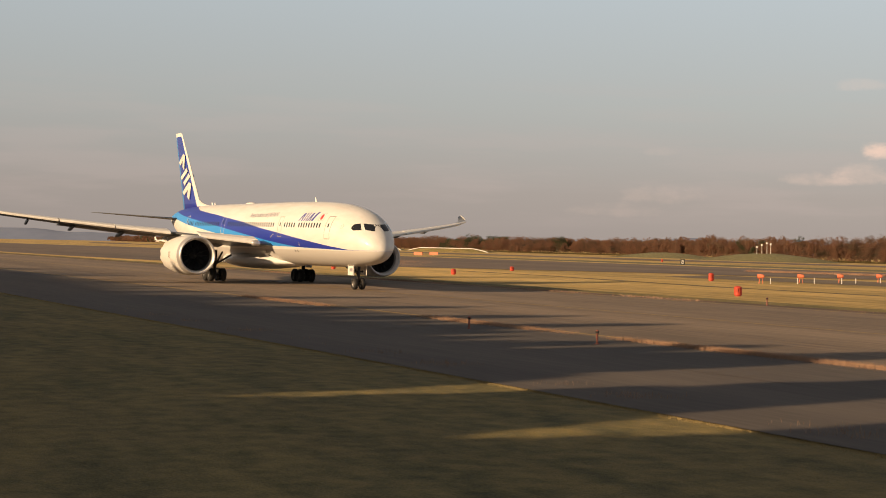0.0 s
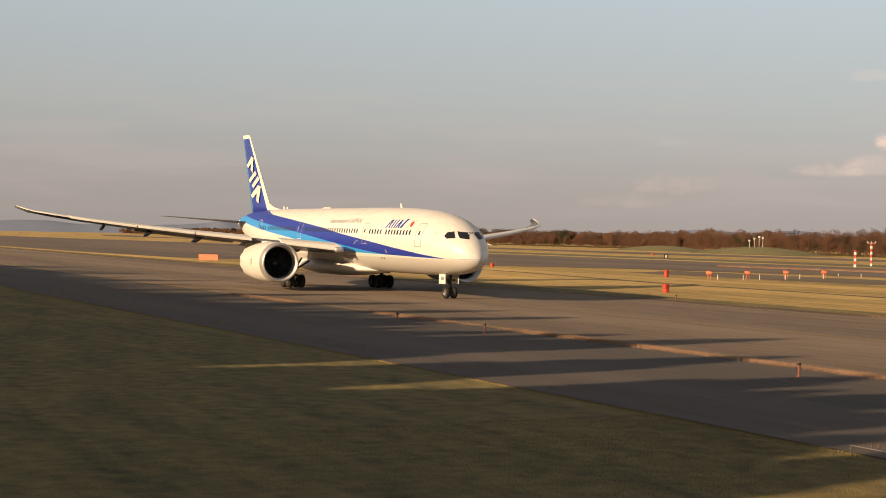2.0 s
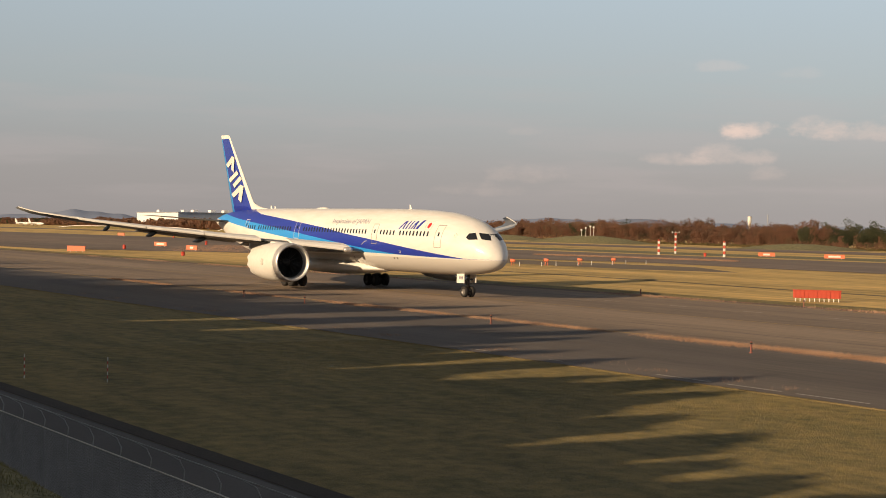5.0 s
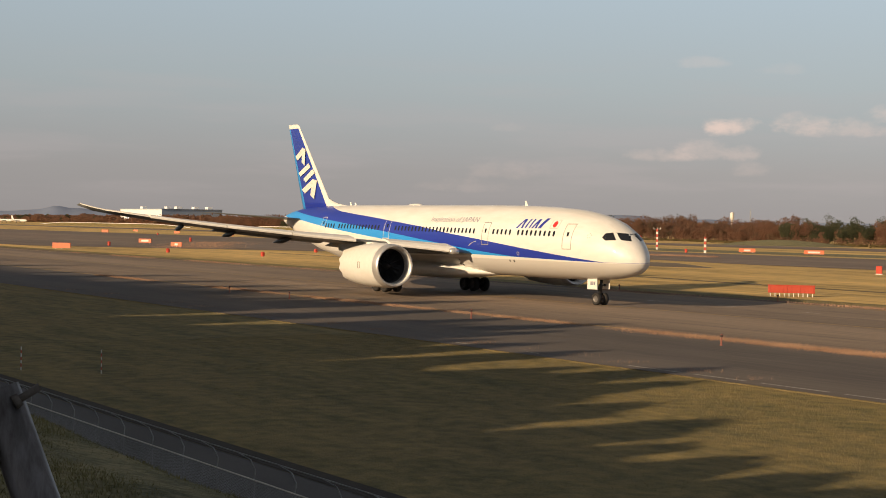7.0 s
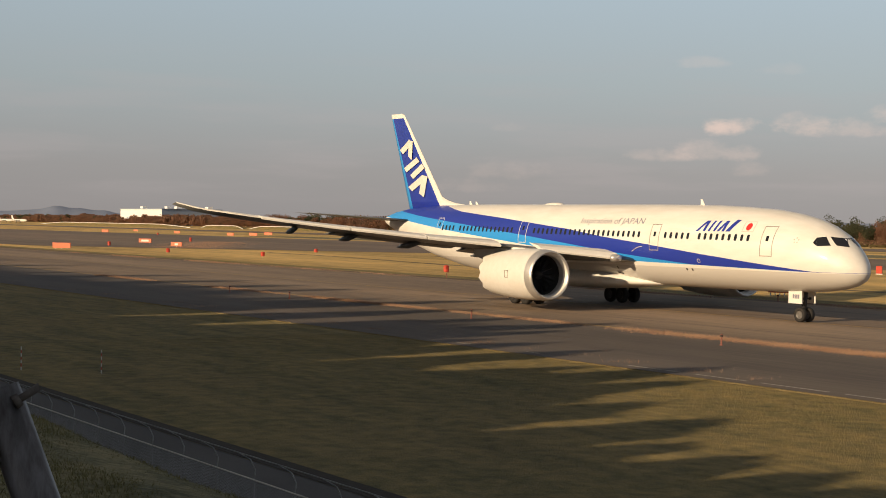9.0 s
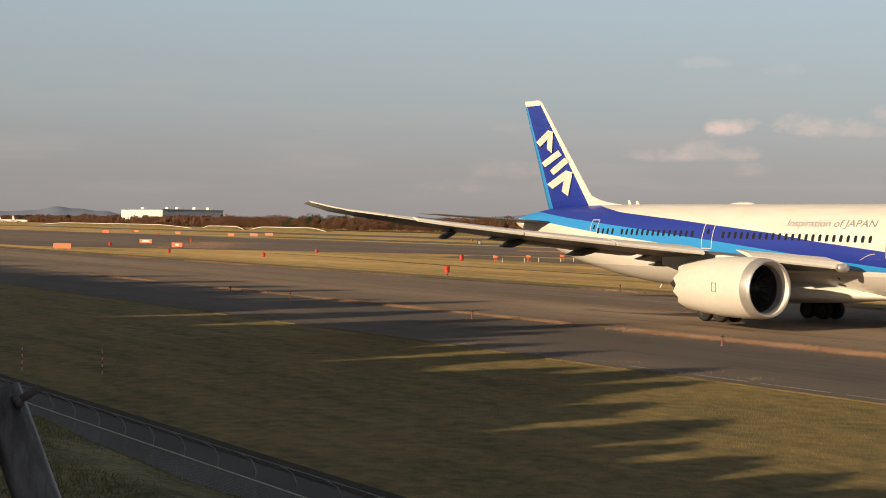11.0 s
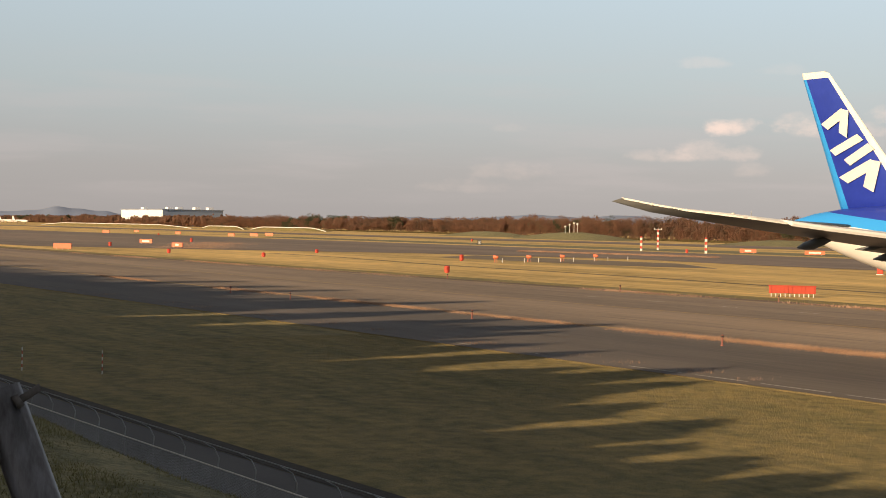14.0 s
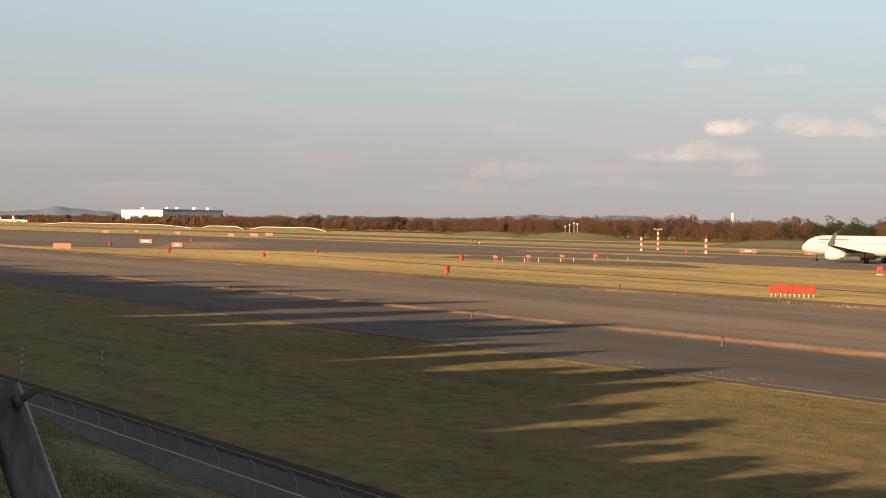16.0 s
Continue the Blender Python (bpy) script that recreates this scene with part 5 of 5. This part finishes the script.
def board(x, y, w, h, z0, legs, label, face=ORANGE, turn=-55.0, pale=0.0):
    t = thing("guidance_sign", pose(x, y, 0, 0, 0, turn + 90), label, "sign", "airfield guidance signs")
    bm = B()
    box(bm, (-w / 2, -0.13, z0), (w / 2, 0.13, z0 + h), 0.03)
    part("panel", bm, face, t)
    bm = B()
    box(bm, (-w / 2 - 0.06, -0.16, z0 + h - 0.02), (w / 2 + 0.06, 0.16, z0 + h + 0.05), 0.01)
    part("top_trim", bm, face, t)
    if face is BOARD_RED:
        for k in range(11):
            bm = B()
            xx = -w / 2 + w * (k + 0.5) / 11
            box(bm, (xx - 0.03, -0.17, z0 + 0.02), (xx + 0.03, -0.128, z0 + h - 0.03))
            part("rib", bm, BOARD_RED, t)
    if pale:
        bm = B()
        box(bm, (-w * pale / 2, -0.145, z0 + h * 0.25), (w * pale / 2, -0.128, z0 + h * 0.75))
        part("message_bars", bm, CREAM, t)
    for k in range(legs):
        bm = B()
        xx = -w / 2 + w * (k + 0.5) / legs
        tube(bm, (xx, 0, -0.05), (xx, 0, z0 + 0.02), 0.05, n=6)
        part("leg", bm, CREAM, t)
    return t


board(-13.5, 29.2, 4.35, 0.72, 0.33, 10, "long red-orange sign board back on many white legs", BOARD_RED, -48)
for x, y, w, h, pale in ((-222.3, 28.3, 4.0, 1.05, 0.0), (-303, 78.6, 4.3, 1.0, 0.6), (-248, 64.7, 3.2, 0.95, 0.3), (-616, 182, 4.2, 1.2, 0), (-595, 210, 3.2, 1.0, 0), (-515, 201, 3.4, 1.1, 0), (-524, 216, 4.2, 1.1, 0), (-556, 239, 4.4, 1.1, 0),
                      (-209, 210, 4.3, 0.95, 0.4), (-186, 211, 5.0, 0.95, 0.6), (-700, 230, 3.0, 0.8, 0)):
    board(x, y, w, h, 0.25, 3, "orange airfield sign board on short legs", ORANGE, -62 if x < -230 else -44, pale)


def drum(x, y, h=1.0, r=0.36, label="red signal drum housing on the dry grass"):
    t = thing("runway_light_drum", pose(x, y, 0, 0, 0, (x * 7) % 60), label, "light housing", "red light housings")
    bm = B()
    spin(bm, [(-0.03, r * 0.7), (0.06, r * 0.7), (0.10, r), (h * 0.45, r * 1.02), (h * 0.85, r), (h * 0.93, r * 0.85), (h, r * 0.3)], (0, 0, 0), "z", 16, True)
    part("housing", bm, RED, t)
    bm = B()
    box(bm, (-r * 0.35, -r - 0.06, h * 0.45), (r * 0.35, -r * 0.8, h * 0.75), 0.02)
    part("lens_box", bm, BOARD_RED, t)
    bm = B()
    spin(bm, [(h * 0.80, r * 1.0), (h * 0.80, r * 1.10), (h * 0.86, r * 1.10), (h * 0.86, r * 1.0)], (0, 0, 0), "z", 16)
    part("collar", bm, RED, t)
    return t


for x, y, h in ((-80.4, 33.0, 0.95), (-163.6, 46.3, 0.85), (-198, 75.4, 0.8), (-193.7, 40.2, 0.85), (-265.5, 54.6, 1.1), (-340.8, 108, 1.3), (-213.8, 192.9, 1.0), (-137.8, 72.8, 1.15), (-420, 262, 1.0), (-540, 178, 0.9)):
    drum(x, y, h)


def beacon_box():
    t = thing("beacon_cabinet", pose(-63.6, 97.5, 0, 0, 0, 38), "bright red equipment cabinet on a pale plinth", "cabinet")
    bm = B()
    box(bm, (-0.44, -0.40, 0.12), (0.44, 0.40, 1.25), 0.08)
    part("body", bm, RED, t)
    bm = B()
    box(bm, (-0.38, -0.43, 0.28), (-0.02, -0.402, 1.12), 0.01)
    box(bm, (0.02, -0.43, 0.28), (0.38, -0.402, 1.12), 0.01)
    part("door", bm, RED, t)
    bm = B()
    box(bm, (-0.5, -0.46, -0.05), (0.5, 0.46, 0.12), 0.02)
    part("plinth", bm, CREAM, t)


beacon_box()


def papi(x, y):
    t = thing("approach_light", pose(x, y, 0, 0, 0, 35), "orange approach light unit on thin legs", "light", "approach light units")
    bm = B()
    spin(bm, [(-0.45, 0.18), (-0.40, 0.32), (0.30, 0.25), (0.45, 0.16)], (0, 0, 0.95), "x", 14, True)
    part("lamp_house", bm, ORANGE, t)
    bm = B()
    spin(bm, [(-0.50, 0.2), (-0.46, 0.27), (-0.42, 0.27)], (0, 0, 0.95), "x", 14, True)
    part("lens", bm, GLASS, t)
    bm = B()
    box(bm, (-0.42, -0.28, 1.12), (0.15, 0.28, 1.22), 0.02)
    part("hood", bm, ORANGE, t)
    for a, b in ((-0.25, -0.18), (-0.25, 0.18), (0.25, 0.0)):
        bm = B()
        tube(bm, (a, b, -0.05), (a * 0.6, b * 0.6, 0.85), 0.035, n=6)
        part("leg", bm, ORANGE, t)


for x, y in ((-127.3, 73.0), (-130.7, 82.5), (-134.3, 92.6), (-138.2, 103.4)):
    papi(x, y)


def peg():
    rows = [(-125.6, 73.2), (-127.2, 79.0), (-128.9, 83.3), (-128.9, 88.1), (-132.5, 93.8), (-134.3, 100.0), (-138.2, 106.3), (-140.3, 112.9)]
    t = thing("white_peg", pose(rows[0][0], rows[0][1], 0), "short white marker peg", "marker peg", "white marker pegs")
    bm = B()
    loft(bm, [circle((0, 0, z), (0, 0, 1), r, 8) for z, r in ((-0.05, 0.055), (0.7, 0.055), (0.76, 0.03))])
    part("peg", bm, CREAM, t)
    for x, y in rows[1:]:
        copy_thing(t, pose(x, y, 0))


peg()


def edge_marker(x, y):
    t = thing("edge_marker", pose(x, y, 0.03), "short rust-red taxiway edge marker post", "marker post", "taxiway edge markers")
    bm = B()
    spin(bm, [(-0.05, 0.10), (0.04, 0.10), (0.05, 0.05), (0.44, 0.045), (0.46, 0.075), (0.58, 0.075), (0.62, 0.03)], (0, 0, 0), "z", 12, True)
    part("post", bm, surface_red_brown, t)
    bm = B()
    spin(bm, [(0.47, 0.079), (0.56, 0.079)], (0, 0, 0), "z", 12)
    part("reflector", bm, BLACK, t)


surface_red_brown = surface("rust_red_post", (0.22, 0.075, 0.055), (0.34, 0.13, 0.10), 0.6, 3.0, 20.0, relief=0.1)
for x in (-33.2, -21.5, 5.6, 30.1, 54.0):
    edge_marker(x, -20.0)
for x in (-60, -28, -6.0, 22):
    edge_marker(x, FAR_EDGE + 1.0)


def mast(x, y, h, w, label, cross):
    t = thing("obstacle_mast", pose(x, y, 0, 0, 0, 40), label, "mast", "red and white masts")
    n = int(h / 0.75)
    for k in range(n):
        bm = B()
        for a, b in ((-w, -w), (w, -w), (w, w), (-w, w)):
            tube(bm, (a, b, 0.75 * k - (0.05 if not k else 0)), (a, b, 0.75 * k + 0.75), 0.09, n=6)
        box(bm, (-w * 1.2, -w * 1.2, 0.75 * k + 0.1), (w * 1.2, w * 1.2, 0.75 * k + 0.66), 0.02)
        part("mast_section", bm, CREAM if k % 2 == 0 else RED, t)
    bm = B()
    if cross:
        tube(bm, (-1.1, 0, 0.75 * n), (1.1, 0, 0.75 * n), 0.06, n=6)
        tube(bm, (0, 0, 0.75 * n - 0.2), (0, 0, 0.75 * n + 0.5), 0.05, n=6)
        for a in (-1, 1):
            tube(bm, (a, 0, 0.75 * n), (a, 0, 0.75 * n + 0.5), 0.12, 0.05, n=8)
    else:
        spin(bm, [(0.75 * n, 0.3), (0.75 * n + 0.3, 0.34), (0.75 * n + 0.4, 0.1)], (0, 0, 0), "z", 10, True)
    part("mast_head", bm, RED if not cross else CREAM, t)


mast(-233.7, 194, 3.9, 0.20, "red and white banded equipment mast on grass", False)
mast(-252, 215.5, 6.2, 0.18, "tall red and white mast with cross arm", True)
mast(-207.7, 194, 3.9, 0.22, "red and white banded equipment mast on grass", False)


def instrument_group():
    for dx, h in ((0, 3.2), (2.4, 4.2), (4.8, 5.0), (6.6, 4.6)):
        t = thing("instrument_mast", pose(-531 + dx, 392 + dx * 0.4, 3.4), "slim pale instrument mast at the runway side", "mast", "pale instrument masts")
        bm = B()
        tube(bm, (0, 0, -0.1), (0, 0, h), 0.14, 0.09, n=8)
        part("pole", bm, CREAM, t)
        bm = B()
        box(bm, (-0.45, -0.3, h - 0.5), (0.45, 0.3, h + 0.3), 0.05)
        part("sensor_head", bm, CREAM, t)


instrument_group()


def number_sign():
    t = thing("distance_sign", pose(-313.2, 194.1, 0, 0, 0, 52), "black runway distance sign with a white numeral", "sign")
    bm = B()
    box(bm, (-0.60, -0.12, 0.35), (0.60, 0.12, 1.75), 0.08)
    part("panel", bm, BLACK, t)
    bm = B()
    for lo, hi in (((-0.62, -0.125, 0.33), (-0.60, 0.125, 1.77)), ((0.60, -0.125, 0.33), (0.62, 0.125, 1.77)), ((-0.60, -0.125, 1.75), (0.60, 0.125, 1.77)), ((-0.60, -0.125, 0.33), (0.60, 0.125, 0.35))):
        box(bm, lo, hi)
    part("frame", bm, DARK_METAL, t)
    cu = bpy.data.curves.new("numeral", "FONT")
    cu.body, cu.size, cu.align_x, cu.extrude = "8", 1.45, "CENTER", 0.01
    tmp = bpy.data.objects.new("numeral_tmp", cu)
    scene.collection.objects.link(tmp)
    me = bpy.data.meshes.new_from_object(tmp.evaluated_get(bpy.context.evaluated_depsgraph_get()))
    bpy.data.objects.remove(tmp)
    me.transform(pose(0, -0.135, 0.54, 90))
    me.materials.clear()
    me.materials.append(CREAM)
    new("numeral", me).parent = t
    for x in (-0.45, 0.45):
        bm = B()
        tube(bm, (x, 0, -0.05), (x, 0, 0.4), 0.06, n=6)
        part("leg", bm, GREY, t)


number_sign()


def terminal():
    t = thing("hangar_building", pose(-1760, 676, 0), "long pale flat-roofed hangar beyond the woods", "building")
    bm = B()
    box(bm, (-146, 0, -0.5), (0, 84, 20.6), 0.2)
    # the face towards +X is coloured blue-grey to stand for its shade
    for f in bm.faces:
        f.material_index = 1 if f.normal.x > 0.7 else 0
    part("wall", bm, [WALL_PALE, WALL_SHADE], t, "pale cladding, its +X face coloured as shaded")
    bm = B()
    box(bm, (-147, -1, 20.6), (1, 85, 21.4), 0.1)
    part("roof", bm, WALL_SHADE, t)
    for x, y in ((-100, 10), (-40, 20), (-12, 22), (-12, 46), (-10, 64)):
        bm = B()
        box(bm, (x, y, 21.4), (x + 9, y + 7, 24.4), 0.2)
        part("roof_unit", bm, WALL_PALE, t)
    for k in range(14):
        bm = B()
        box(bm, (-122 + 8.8 * k, -0.25, 8.0), (-116 + 8.8 * k, 0.05, 10.5))
        part("window", bm, WALL_SHADE, t)


terminal()


def far_tower(x, y, h, w, mat, label, name):
    t = thing(name, pose(x, y, 0), label, "tower")
    bm = B()
    loft(bm, [circle((0, 0, z), (0, 0, 1), r, 12) for z, r in ((-0.5, w), (h * 0.7, w * 0.8), (h * 0.78, w * 1.3), (h, w * 1.3))])
    part("shaft", bm, mat, t)
    bm = B()
    loft(bm, [circle((0, 0, z), (0, 0, 1), r, 12) for z, r in ((h, w * 1.4), (h + 0.8, w * 1.4), (h + 1.6, w * 0.3))])
    part("cap", bm, mat, t)


far_tower(92 - 1600 * math.sin(radians(46.9)), -77 + 1600 * math.cos(radians(46.9)), 22, 1.5, CREAM, "slim white water tower above the woods", "water_tower")
far_tower(92 - 1600 * math.sin(radians(46.25)), -77 + 1600 * math.cos(radians(46.25)), 24, 0.3, GREY, "thin grey mast above the woods", "radio_mast")


def parked_planes():
    """Small white aircraft on the far apron."""
    for k, (x, y) in enumerate(((-1900, 536), (-1990, 545))):
        t = thing("parked_jet", pose(x, y, 0, 0, 0, 20), "small white jet parked on the far apron", "airliner", "jets on the far apron")
        bm = B()
        loft(bm, [circle((u, 0, 3.4), (1, 0, 0), r, 12) for u, r in ((-16, 0.3), (-12, 1.3), (-6, 1.8), (10, 1.8), (14, 1.2), (16, 0.2))])
        part("fuselage", bm, BODY_WHITE, t, smooth=True)
        bm = B()
        loft(bm, [[(-16, 0.15, 4.6), (-16, -0.15, 4.6), (-11, -0.15, 4.6), (-11, 0.15, 4.6)], [(-17, 0.06, 10), (-17, -0.06, 10), (-15, -0.06, 10), (-15, 0.06, 10)]])
        part("fin", bm, BODY_WHITE, t)
        bm = B()
        loft(bm, [[(-4, s * 16, 4.0), (-2.5, s * 16, 4.0), (-2.5, s * 16, 4.15), (-4, s * 16, 4.15)] if abs(s) > 0.5 else [(-3, 0, 2.6), (4, 0, 2.6), (4, 0, 3.3), (-3, 0, 3.3)] for s in (-1, 0, 1)])
        part("wing", bm, WING_GREY, t)
        for a, b in ((-2, -3), (-2, 3), (11, 0)):
            bm = B()
            tube(bm, (a, b, 0), (a, b, 2.6), 0.35, n=8)
            part("leg", bm, DARK_METAL, t)


parked_planes()

# ---- movement ----
TAXI = [(0.0, -86.8), (1.0, -73.4), (2.0, -60.1), (3.0, -47.1), (4.0, -34.6), (5.0, -22.7), (6.5, -5.9), (7.0, -0.2), (8.0, 11.0), (9.0, 22.2), (10.25, 36.4), (11.5, 50.4), (12.5, 61.5), (13.5, 72.3), (14.5, 82.6), (15.0, 87.7), (16.0, 97.5)]
JET_ROLL = [(0.0, 414.0), (8.0, 138.0), (14.0, -69.0), (16.0, -138.0)]
JET_Y = 157.5


def run_at(rows, t):
    return float(np.interp(t, [r[0] for r in rows], [r[1] for r in rows]))


def motions():
    walk(AIRLINER, [(t, pose(x, 0, 0.035)) for t, x in TAXI])
    walk(JET, [(t, pose(x, JET_Y, 0.05, 0, 0, 180)) for t, x in JET_ROLL])
    for plane, wheel, x, y, r in ROLLING:
        rows_in, step = (TAXI, 0.1) if plane is AIRLINER else (JET_ROLL, 0.2)
        sign = 1 if plane is AIRLINER else -1
        n = round(16.0 / step)
        turned, rows = 0.0, []
        for k in range(n + 1):
            t = k * step
            if k:
                d = sign * (run_at(rows_in, t) - run_at(rows_in, t - step)) / r
                turned += min(d, 1.45)
            rows.append((t, pose(x, y, r, 0, math.degrees(turned), 0)))
        walk(wheel, rows)


motions()
